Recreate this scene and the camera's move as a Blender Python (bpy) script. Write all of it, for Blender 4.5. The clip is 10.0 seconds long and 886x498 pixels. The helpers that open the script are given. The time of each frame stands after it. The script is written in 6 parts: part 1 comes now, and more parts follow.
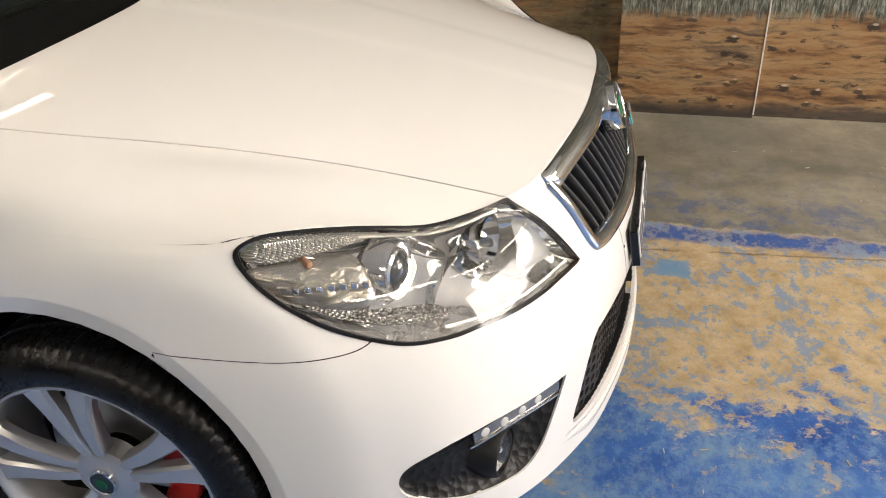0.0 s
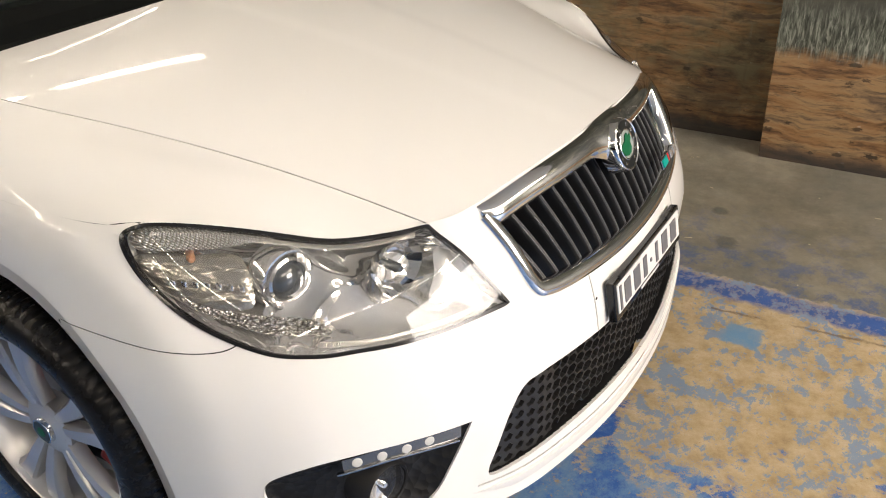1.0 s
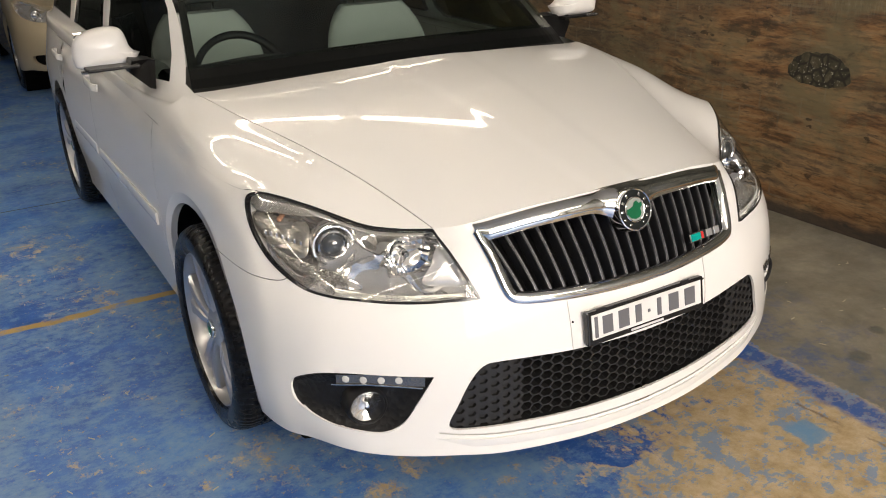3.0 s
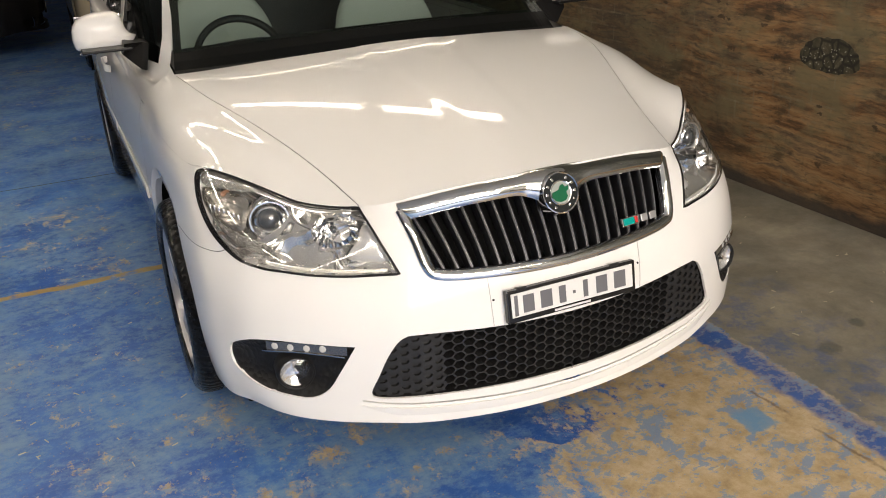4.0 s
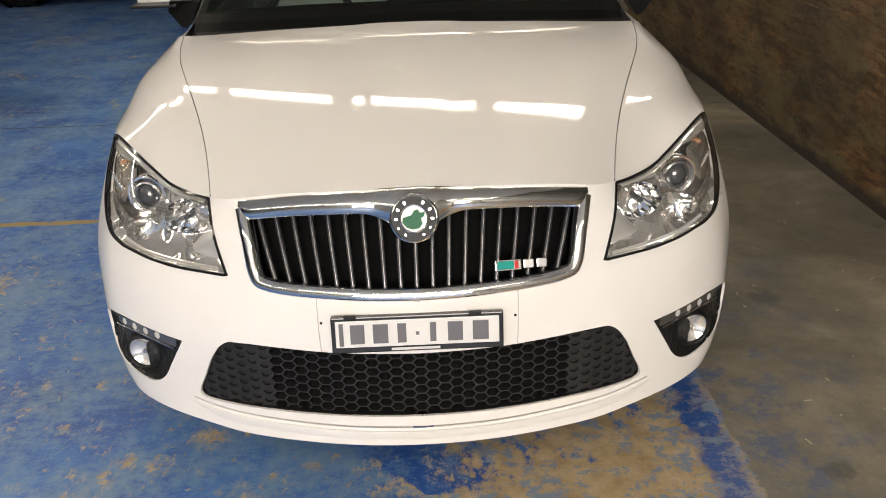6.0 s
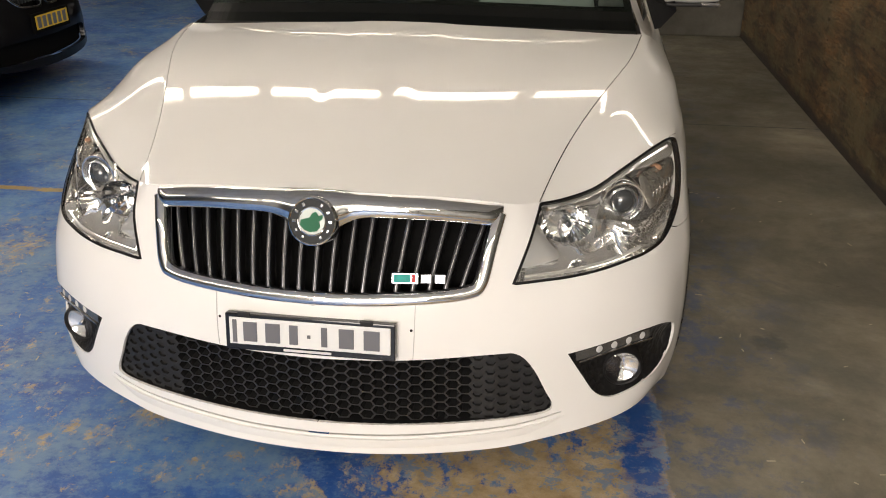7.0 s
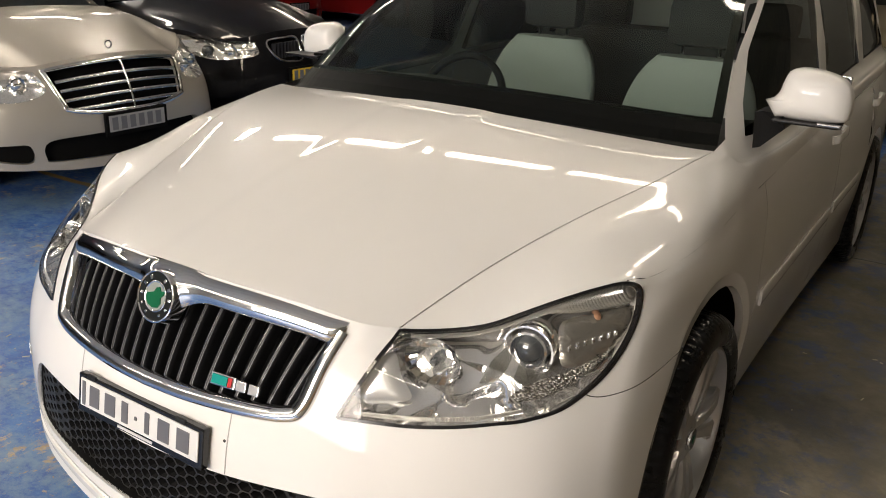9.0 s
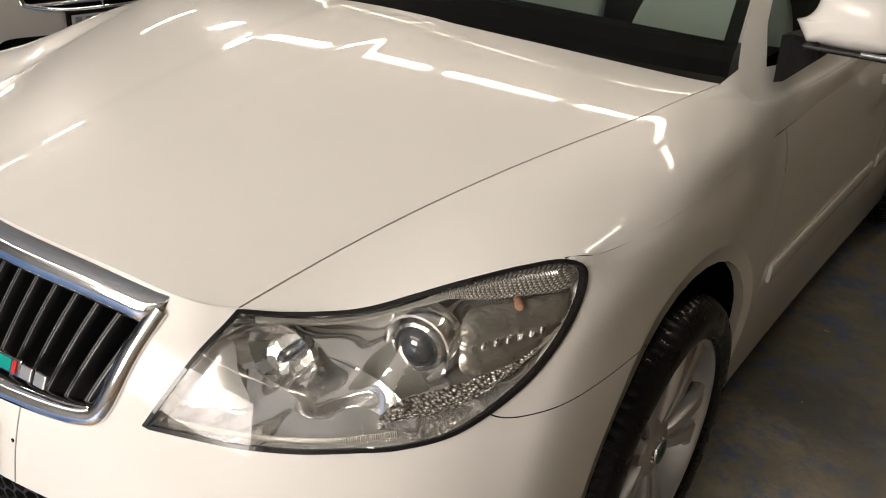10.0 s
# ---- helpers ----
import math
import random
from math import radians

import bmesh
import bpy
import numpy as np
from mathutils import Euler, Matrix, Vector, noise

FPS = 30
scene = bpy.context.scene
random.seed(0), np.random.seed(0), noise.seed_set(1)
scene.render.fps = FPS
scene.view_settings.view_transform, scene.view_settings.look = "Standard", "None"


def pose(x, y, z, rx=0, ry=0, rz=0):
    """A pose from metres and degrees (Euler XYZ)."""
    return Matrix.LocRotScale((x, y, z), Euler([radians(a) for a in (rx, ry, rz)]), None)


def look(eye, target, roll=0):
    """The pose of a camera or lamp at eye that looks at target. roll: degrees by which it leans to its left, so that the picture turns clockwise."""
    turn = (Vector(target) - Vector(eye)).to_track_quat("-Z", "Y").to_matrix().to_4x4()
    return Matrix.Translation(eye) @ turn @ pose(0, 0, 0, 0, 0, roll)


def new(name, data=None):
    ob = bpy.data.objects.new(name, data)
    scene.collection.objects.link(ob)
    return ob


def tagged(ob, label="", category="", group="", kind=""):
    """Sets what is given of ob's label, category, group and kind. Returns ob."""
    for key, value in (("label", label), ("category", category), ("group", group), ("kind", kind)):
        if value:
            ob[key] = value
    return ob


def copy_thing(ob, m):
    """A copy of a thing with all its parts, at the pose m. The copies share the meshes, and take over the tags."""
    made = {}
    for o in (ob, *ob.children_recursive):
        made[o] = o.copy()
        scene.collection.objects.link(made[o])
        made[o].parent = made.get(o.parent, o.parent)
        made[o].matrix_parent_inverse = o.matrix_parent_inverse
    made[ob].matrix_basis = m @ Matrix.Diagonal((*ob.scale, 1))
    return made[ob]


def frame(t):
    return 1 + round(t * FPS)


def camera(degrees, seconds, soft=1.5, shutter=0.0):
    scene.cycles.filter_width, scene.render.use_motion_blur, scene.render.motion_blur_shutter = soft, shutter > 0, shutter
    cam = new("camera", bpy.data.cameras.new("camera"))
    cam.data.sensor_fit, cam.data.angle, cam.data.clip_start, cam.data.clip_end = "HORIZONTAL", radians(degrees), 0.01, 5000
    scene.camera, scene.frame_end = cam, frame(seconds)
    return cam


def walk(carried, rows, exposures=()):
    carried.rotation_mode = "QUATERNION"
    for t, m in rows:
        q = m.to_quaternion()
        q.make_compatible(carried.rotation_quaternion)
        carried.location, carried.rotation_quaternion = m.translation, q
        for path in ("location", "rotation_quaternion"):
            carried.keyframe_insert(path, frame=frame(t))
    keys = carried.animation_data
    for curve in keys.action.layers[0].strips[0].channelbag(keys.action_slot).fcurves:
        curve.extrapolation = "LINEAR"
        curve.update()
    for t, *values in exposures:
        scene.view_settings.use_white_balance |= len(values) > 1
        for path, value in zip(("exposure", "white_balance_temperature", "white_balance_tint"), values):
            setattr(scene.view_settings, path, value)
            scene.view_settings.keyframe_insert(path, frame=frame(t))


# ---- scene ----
cam = camera(55.84, 10.0, soft=1.0)
PATH = [
    (0.0, (-1.777, -0.042, 1.462), (-0.126, 0.402, 0.425), -2.61),
    (0.5, (-1.683, -0.297, 1.451), (-0.099, 0.365, 0.426), -2.13),
    (1.0, (-1.512, -0.507, 1.426), (-0.052, 0.435, 0.436), -2.47),
    (1.5, (-1.403, -0.777, 1.423), (-0.097, 0.402, 0.473), 4.10),
    (2.0, (-1.353, -0.983, 1.437), (-0.236, 0.384, 0.498), 3.16),
    (2.5, (-1.401, -1.200, 1.468), (-0.385, 0.304, 0.629), -0.00),
    (2.7, (-1.410, -1.278, 1.483), (-0.424, 0.271, 0.690), -0.78),
    (3.8, (-1.182, -1.687, 1.457), (-0.391, -0.013, 0.701), -3.52),
    (4.0, (-1.095, -1.676, 1.489), (-0.344, -0.002, 0.693), -2.69),
    (4.5, (-0.813, -1.692, 1.474), (-0.225, 0.057, 0.704), -3.15),
    (5.0, (-0.523, -1.704, 1.493), (-0.124, 0.085, 0.693), -3.13),
    (5.2, (-0.395, -1.711, 1.492), (-0.085, 0.075, 0.648), -3.16),
    (6.3, (0.164, -1.644, 1.487), (0.118, 0.164, 0.633), -1.06),
    (6.5, (0.266, -1.624, 1.505), (0.155, 0.184, 0.656), -0.79),
    (7.0, (0.530, -1.579, 1.479), (0.257, 0.209, 0.627), -0.14),
    (7.5, (0.816, -1.480, 1.466), (0.355, 0.263, 0.601), -0.01),
    (8.0, (1.041, -1.292, 1.464), (0.377, 0.397, 0.624), -0.04),
    (8.5, (1.224, -1.112, 1.453), (0.359, 0.523, 0.693), 0.34),
    (9.0, (1.312, -0.951, 1.451), (0.291, 0.621, 0.755), 1.77),
    (9.5, (1.348, -0.749, 1.432), (0.243, 0.726, 0.654), 2.12),
    (10.0, (1.266, -0.449, 1.345), (0.220, 1.020, 0.480), 3.91),
]
def glide(path):
    return [(t, look(eye, target, roll)) for t, eye, target, roll in path]


walk(cam, glide(PATH), [(0.0, 0.86), (1.5, 0.77), (2.5, 0.62), (4.0, 0.53), (5.0, 0.44), (6.5, 0.4), (8.5, 0.5), (10.0, 0.54)])

# ---- world and light ----
world = bpy.data.worlds.new("world")
scene.world = world
world.use_nodes = True
world.node_tree.nodes["Background"].inputs[0].default_value = (0.55, 0.6, 0.7, 1)
world.node_tree.nodes["Background"].inputs[1].default_value = 0.02


# ---- materials ----
def mat(name, colour=(0.5, 0.5, 0.5), rough=0.5, metal=0.0, coat=0.0, spec=0.5):
    m = bpy.data.materials.new(name)
    m.use_nodes = True
    b = m.node_tree.nodes["Principled BSDF"]
    b.inputs["Base Color"].default_value = (*colour, 1)
    b.inputs["Roughness"].default_value = rough
    b.inputs["Metallic"].default_value = metal
    b.inputs["Coat Weight"].default_value = coat
    b.inputs["Coat Roughness"].default_value = 0.03
    b.inputs["Specular IOR Level"].default_value = spec
    return m


def nodes_of(m):
    nt = m.node_tree
    return nt, nt.nodes["Principled BSDF"]


def add(nt, kind, **values):
    n = nt.nodes.new(kind)
    for key, value in values.items():
        n.inputs[key].default_value = value
    return n


def coords(nt, scale=(1, 1, 1)):
    g = nt.nodes.new("ShaderNodeNewGeometry")
    mp = nt.nodes.new("ShaderNodeMapping")
    mp.inputs["Scale"].default_value = scale
    nt.links.new(g.outputs["Position"], mp.inputs["Vector"])
    return mp.outputs["Vector"]


def noise_tex(nt, vec, scale, detail=6.0, rough=0.6, distort=0.0):
    n = add(nt, "ShaderNodeTexNoise", Scale=scale, Detail=detail, Roughness=rough, Distortion=distort)
    nt.links.new(vec, n.inputs["Vector"])
    return n.outputs["Fac"]


def ramp(nt, fac, stops):
    r = nt.nodes.new("ShaderNodeValToRGB")
    e = r.color_ramp.elements
    while len(e) < len(stops):
        e.new(0.5)
    for el, (pos, col) in zip(e, stops):
        el.position = pos
        el.color = (*col, 1) if len(col) == 3 else (col[0], col[0], col[0], 1)
    nt.links.new(fac, r.inputs["Fac"])
    return r.outputs["Color"]


def mix(nt, fac, a, b):
    n = nt.nodes.new("ShaderNodeMix")
    n.data_type = "RGBA"
    for socket, value in ((n.inputs[0], fac), (n.inputs[6], a), (n.inputs[7], b)):
        if hasattr(value, "links"):
            nt.links.new(value, socket)
        elif isinstance(value, (int, float)):
            socket.default_value = value
        else:
            socket.default_value = (*value, 1)
    return n.outputs[2]


def maths(nt, op, a, b=0.0, clamp=False):
    n = nt.nodes.new("ShaderNodeMath")
    n.operation, n.use_clamp = op, clamp
    for socket, value in zip(n.inputs, (a, b)):
        if hasattr(value, "links"):
            nt.links.new(value, socket)
        else:
            socket.default_value = value
    return n.outputs[0]


def bump(nt, b, height, strength=0.2, dist=0.002):
    n = add(nt, "ShaderNodeBump", Strength=strength, Distance=dist)
    nt.links.new(height, n.inputs["Height"])
    nt.links.new(n.outputs["Normal"], b.inputs["Normal"])


def paint(name, colour, flake=0.0, rough=0.3):
    m = mat(name, colour, rough, flake, 1.0, 0.12)
    nt, b = nodes_of(m)
    b.inputs["Coat IOR"].default_value = 1.3
    v = coords(nt)
    n = noise_tex(nt, v, 3.0, 3.0)
    lo = tuple(c * 0.96 for c in colour)
    nt.links.new(mix(nt, n, lo, colour), b.inputs["Base Color"])
    dust = noise_tex(nt, v, 60.0, 4.0)
    nt.links.new(ramp(nt, dust, [(0.3, (0.008,)), (0.8, (0.025,))]), b.inputs["Coat Roughness"])
    return m


def clear(name, tint=(1, 1, 1), rough=0.0):
    m = bpy.data.materials.new(name)
    m.use_nodes = True
    nt = m.node_tree
    nt.nodes.clear()
    out = nt.nodes.new("ShaderNodeOutputMaterial")
    tr = nt.nodes.new("ShaderNodeBsdfTransparent")
    tr.inputs[0].default_value = (*tint, 1)
    gl = nt.nodes.new("ShaderNodeBsdfGlossy")
    gl.inputs["Roughness"].default_value = rough
    lw = add(nt, "ShaderNodeLayerWeight", Blend=0.5)
    fr = maths(nt, "ADD", maths(nt, "MULTIPLY", maths(nt, "POWER", lw.outputs["Facing"], 5.0), 0.9), 0.045)
    ms = nt.nodes.new("ShaderNodeMixShader")
    nt.links.new(fr, ms.inputs[0])
    nt.links.new(tr.outputs[0], ms.inputs[1])
    nt.links.new(gl.outputs[0], ms.inputs[2])
    nt.links.new(ms.outputs[0], out.inputs[0])
    return m


def lamp_mat(name, colour, strength):
    m = bpy.data.materials.new(name)
    m.use_nodes = True
    b = m.node_tree.nodes["Principled BSDF"]
    b.inputs["Base Color"].default_value = (0.9, 0.9, 0.9, 1)
    b.inputs["Emission Color"].default_value = (*colour, 1)
    b.inputs["Emission Strength"].default_value = strength
    return m


WHITE = paint("white_paint", (0.80, 0.79, 0.76))
BLACK = mat("black_plastic", (0.011, 0.011, 0.0115), 0.5, spec=0.25)
GLOSSBLACK = mat("gloss_black", (0.012, 0.012, 0.013), 0.12)
# near-black; backing sheets in it put the dark of deep openings into colour
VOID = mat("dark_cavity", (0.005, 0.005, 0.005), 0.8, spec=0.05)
CHROME = mat("chrome", (0.82, 0.82, 0.82), 0.06, 1.0)
DULLCHROME = mat("satin_metal", (0.55, 0.55, 0.56), 0.25, 1.0)
CLEAR = clear("clear_cover", (0.97, 0.97, 0.96))
RUBBER = mat("tyre_rubber", (0.006, 0.006, 0.0064), 0.36, spec=0.2)
nt, bs = nodes_of(RUBBER)
bump(nt, bs, noise_tex(nt, coords(nt), 90.0, 4.0, 0.7), 0.06, 0.002)
nt.links.new(ramp(nt, noise_tex(nt, coords(nt), 14.0, 6.0, 0.7), [(0.35, (0.2,)), (0.7, (0.38,))]), bs.inputs["Roughness"])
ALLOY = mat("alloy_silver", (0.52, 0.52, 0.53), 0.32, 0.75, 0.6)
SILVER = paint("silver_paint", (0.38, 0.355, 0.31), 0.35, 0.35)
BLACKPAINT = paint("black_paint", (0.006, 0.006, 0.007))
nodes_of(BLACKPAINT)[1].inputs["Coat Weight"].default_value = 0.7
nodes_of(BLACKPAINT)[1].inputs["Specular IOR Level"].default_value = 0.03
TUBE = lamp_mat("lit_diffuser", (1.0, 0.85, 0.67), 23.5)


# ---- geometry helpers ----
def part(name, data, material, parent=None, label=""):
    """One mesh object from a bmesh, or from (vertices, faces[, normals])."""
    me = bpy.data.meshes.new(name)
    if isinstance(data, tuple):
        verts, faces = np.array(data[0], float), [tuple(map(int, f)) for f in data[1]]
        _, keep, back = np.unique(np.round(verts, 5), axis=0, return_index=True, return_inverse=True)
        back = back.ravel()
        pairs = [(tuple(int(back[i]) for i in f), f) for f in faces]
        fixed = []
        for w, f in pairs:
            if len(set(w)) < len(w):
                one = [i for i in range(len(w)) if w[i] not in w[:i]]
                w, f = tuple(w[i] for i in one), tuple(f[i] for i in one)
            if len(w) > 2:
                fixed.append((w, f))
        pairs = fixed
        me.from_pydata(verts[keep].tolist(), [], [w for w, _ in pairs])
        me.update()
        if len(data) > 2:
            me.shade_smooth()
            me.normals_split_custom_set([tuple(map(float, data[2][i])) for _, f in pairs for i in f])
    else:
        data.normal_update()
        data.to_mesh(me)
        data.free()
    me.materials.append(material)
    ob = new(name, me)
    if parent is not None:
        ob.parent = parent
    if label:
        ob["label"] = label
    return ob


def smooth(ob, angle=40):
    me = ob.data
    me.shade_smooth()
    me.set_sharp_from_angle(angle=radians(angle))
    return ob


def thing(name, label, category, group="", at=(0, 0, 0), rz=0.0):
    e = new(name)
    e.matrix_basis = pose(*at, 0, 0, rz)
    return tagged(e, label, category, group)


def box(bm, lo, hi, bevel=0.0, m=None):
    lo, hi = Vector(lo), Vector(hi)
    r = bmesh.ops.create_cube(bm, size=1.0)
    bmesh.ops.scale(bm, vec=hi - lo, verts=r["verts"])
    bmesh.ops.translate(bm, vec=(lo + hi) / 2, verts=r["verts"])
    vs = r["verts"]
    if bevel:
        es = list({e for v in vs for e in v.link_edges})
        vs = bmesh.ops.bevel(bm, geom=es, offset=bevel, segments=2, affect="EDGES", profile=0.6)["verts"]
    if m is not None:
        bmesh.ops.transform(bm, matrix=m, verts=vs)
    return bm


def boxmesh(lo, hi, bevel=0.0, m=None):
    return box(bmesh.new(), lo, hi, bevel, m)


def lathe(profile, axis_x=True, n=48, m=None):
    """Turns (radius, offset) pairs round the x axis."""
    bm = bmesh.new()
    rings = []
    for i in range(n):
        a = 2 * math.pi * i / n
        rings.append([bm.verts.new((o, r * math.cos(a), r * math.sin(a))) for r, o in profile])
    for i in range(n):
        p, q = rings[i], rings[(i + 1) % n]
        for k in range(len(profile) - 1):
            bm.faces.new((p[k], p[k + 1], q[k + 1], q[k]))
    bmesh.ops.remove_doubles(bm, verts=bm.verts, dist=1e-5)
    bmesh.ops.recalc_face_normals(bm, faces=bm.faces)
    if m is not None:
        bm.transform(m)
    return bm


def sweep(points, section, normals, closed=False, scale=None):
    """A section of (across, out) pairs carried along points; normals give 'out' at each point."""
    P = np.array(points, float)
    N = np.array(normals, float)
    if closed:
        T = np.roll(P, -1, 0) - np.roll(P, 1, 0)
    else:
        T = np.gradient(P, axis=0)
    T /= np.linalg.norm(T, axis=1)[:, None]
    N = N - T * (N * T).sum(1)[:, None]
    N /= np.linalg.norm(N, axis=1)[:, None]
    A = np.cross(T, N)
    k, n = len(section), len(P)
    if scale is not None:
        A, N = A * np.reshape(scale, (-1, 1)), N * np.reshape(scale, (-1, 1))
    V = np.concatenate([P + A * u + N * w for u, w in section]).reshape(k, n, 3).transpose(1, 0, 2).reshape(-1, 3)
    F = []
    for i in range(n if closed else n - 1):
        j = (i + 1) % n
        for s in range(k):
            s2 = (s + 1) % k
            F.append((i * k + s, j * k + s, j * k + s2, i * k + s2))
    if not closed:
        F.append(tuple(range(k)))
        F.append(tuple((n - 1) * k + s for s in reversed(range(k))))
    return V, F


def spline(ctrl, n=12, closed=False):
    """Catmull-Rom through control points; a repeated point makes a corner."""
    P = np.array(ctrl, float)
    m = len(P)
    out = []
    for i in range(m if closed else m - 1):
        if closed:
            p0, p1, p2, p3 = P[(i - 1) % m], P[i], P[(i + 1) % m], P[(i + 2) % m]
        else:
            p1, p2 = P[i], P[i + 1]
            p0 = P[i - 1] if i else 2 * p1 - p2
            p3 = P[i + 2] if i + 2 < m else 2 * p2 - p1
        if np.allclose(p1, p2):
            continue
        if np.allclose(p0, p1):
            p0 = 2 * p1 - p2
        if np.allclose(p2, p3):
            p3 = 2 * p2 - p1
        t = np.linspace(0, 1, n, endpoint=False)[:, None]
        out.append(0.5 * (2 * p1 + (p2 - p0) * t + (2 * p0 - 5 * p1 + 4 * p2 - p3) * t**2 + (3 * p1 - p0 - 3 * p2 + p3) * t**3))
    if not closed:
        out.append(P[-1:])
    return np.concatenate(out)


def inside(poly, pts):
    """Which of the 2D pts lie in the closed polygon."""
    x, y = pts[:, 0], pts[:, 1]
    res = np.zeros(len(pts), bool)
    q = np.roll(poly, -1, 0)
    for (x1, y1), (x2, y2) in zip(poly, q):
        if y1 == y2:
            continue
        c = ((y1 > y) != (y2 > y)) & (x < (x2 - x1) * (y - y1) / (y2 - y1) + x1)
        res ^= c
    return res


class Sheet:
    """A smooth surface through a cage of control points [along][up], read at (a, v)."""

    def __init__(self, cage, mirror_first=False):
        C = np.array(cage, float)
        even = self._net(C, 1 if mirror_first else 0)
        if mirror_first:
            even[..., 0] = self._net(C, -1)[..., 0]
        self.C = self._net(even.transpose(1, 0, 2), 0).transpose(1, 0, 2)
        self.na, self.nv = self.C.shape[0] - 3, self.C.shape[1] - 3
        a = np.linspace(0, self.na, 40 * self.na + 1)
        mid = self.at(a, np.full_like(a, self.nv * 0.5))
        self.ta = a
        self.ts = np.r_[0, np.cumsum(np.linalg.norm(np.diff(mid, axis=0), axis=1))]
        self.height = float(np.linalg.norm(np.diff(self.at(np.full(30, 1.0), np.linspace(0, self.nv, 30)), axis=0), axis=1).sum())
        ga, gv = np.meshgrid(np.linspace(0, self.na, 16 * self.na + 1), np.linspace(0, self.nv, 8 * self.nv + 1), indexing="ij")
        self.ga, self.gv = ga.ravel(), gv.ravel()
        self.gp = self.at(self.ga, self.gv)

    @staticmethod
    def _net(D, first):
        """Control net of the cubic spline through D along its first axis; first: 1 even, -1 odd, 0 free at the start."""
        n = len(D)
        A = np.zeros((n + 2, n + 2))
        for i in range(n):
            A[i + 1, i : i + 3] = 1 / 6, 4 / 6, 1 / 6
        A[0, :3] = (1, -2, 1) if first == 0 else (1, 0, -first)
        A[-1, -3:] = 1, -2, 1
        R = np.zeros((n + 2,) + D.shape[1:])
        R[1:-1] = D
        return np.linalg.solve(A, R.reshape(n + 2, -1)).reshape(R.shape)

    @staticmethod
    def _w(t, n):
        i = np.clip(np.floor(t).astype(int), 0, n - 1)
        u = t - i
        w = np.stack([(1 - u) ** 3, 3 * u**3 - 6 * u**2 + 4, -3 * u**3 + 3 * u**2 + 3 * u + 1, u**3], 1) / 6
        return i, w

    def at(self, a, v):
        a, v = np.atleast_1d(np.asarray(a, float)), np.atleast_1d(np.asarray(v, float))
        i, wa = self._w(a, self.na)
        j, wv = self._w(v, self.nv)
        out = np.zeros((len(a), 3))
        for k in range(4):
            for l in range(4):
                out += (wa[:, k] * wv[:, l])[:, None] * self.C[i + k, j + l]
        return out

    def normal(self, a, v):
        a, v = np.atleast_1d(np.asarray(a, float)), np.atleast_1d(np.asarray(v, float))
        h = 1e-3
        du = self.at(a + h, v) - self.at(a - h, v)
        dv = self.at(a, v + h) - self.at(a, v - h)
        n = np.cross(du, dv)
        return n / np.maximum(np.linalg.norm(n, axis=1), 1e-9)[:, None]

    def find(self, pts):
        """(a, v) of the places of the sheet nearest to pts."""
        out = []
        for p in np.atleast_2d(np.array(pts, float)):
            k = np.argmin(((self.gp - p) ** 2).sum(1))
            av = np.array([self.ga[k], self.gv[k]])
            for _ in range(6):
                h = 1e-3
                s = self.at(av[0], av[1])[0]
                J = np.stack([(self.at(av[0] + h, av[1])[0] - s) / h, (self.at(av[0], av[1] + h)[0] - s) / h], 1)
                step = np.linalg.lstsq(J, p - s, rcond=None)[0]
                av = av + np.clip(step, -0.2, 0.2)
                av[0] = np.clip(av[0], 0, self.na)
                av[1] = np.clip(av[1], -0.3, self.nv + 0.3)
            out.append(av)
        return np.array(out)

    def flat(self, av):
        av = np.asarray(av, float)
        return np.stack([np.interp(av[:, 0], self.ta, self.ts), av[:, 1] / self.nv * self.height], 1)

    def unflat(self, pq):
        pq = np.asarray(pq, float)
        return np.stack([np.interp(pq[:, 0], self.ts, self.ta), pq[:, 1] * self.nv / self.height], 1)

    def outline(self, ctrl, n=8, closed=True):
        """Control points in space, as a smooth line on the sheet, in flat coordinates."""
        return self.flat(self.find(spline(ctrl, n, closed)))

    def seam(self, ctrl, width=0.0035, n=8):
        """A thin closed strip along a line on the sheet."""
        L = self.flat(self.find(spline(ctrl, n)))
        T = np.gradient(L, axis=0)
        T /= np.linalg.norm(T, axis=1)[:, None]
        S = np.stack([-T[:, 1], T[:, 0]], 1) * width / 2
        return np.concatenate([L + S, (L - S)[::-1]])

    def mesh(self, a0, a1, step, holes, keep=None, only=None, offset=0.0, push=None, marks=()):
        """Triangles of the sheet between a0 and a1, without the holes (or only in one outline)."""
        from mathutils.geometry import delaunay_2d_cdt
        p0, p1 = self.flat([(a0, 0), (a1, 0)])[:, 0]
        if only is not None:
            p0, p1 = max(p0, only[:, 0].min()), min(p1, only[:, 0].max())
        nu, nw = max(2, int((p1 - p0) / step) + 1), max(2, int(self.height / step) + 1)
        us, ws = np.linspace(p0, p1, nu + 1), np.linspace(0, self.height, nw + 1)
        G = np.array([(u, w) for u in us for w in ws])
        loops = list(holes) + ([only] if only is not None else []) + list(marks)
        near = np.zeros(len(G), bool)
        edge = (np.isclose(G[:, 1], 0) | np.isclose(G[:, 1], self.height) | np.isclose(G[:, 0], p0) | np.isclose(G[:, 0], p1))
        for L in loops:
            lo, hi = L.min(0) - step, L.max(0) + step
            c = np.where(((G > lo) & (G < hi)).all(1))[0]
            if len(c):
                d = ((G[c][:, None] - L[None]) ** 2).sum(2).min(1)
                near[c] |= d < (0.4 * step) ** 2
        G = G[~near | edge]
        pts, edges = [Vector(g) for g in G], []
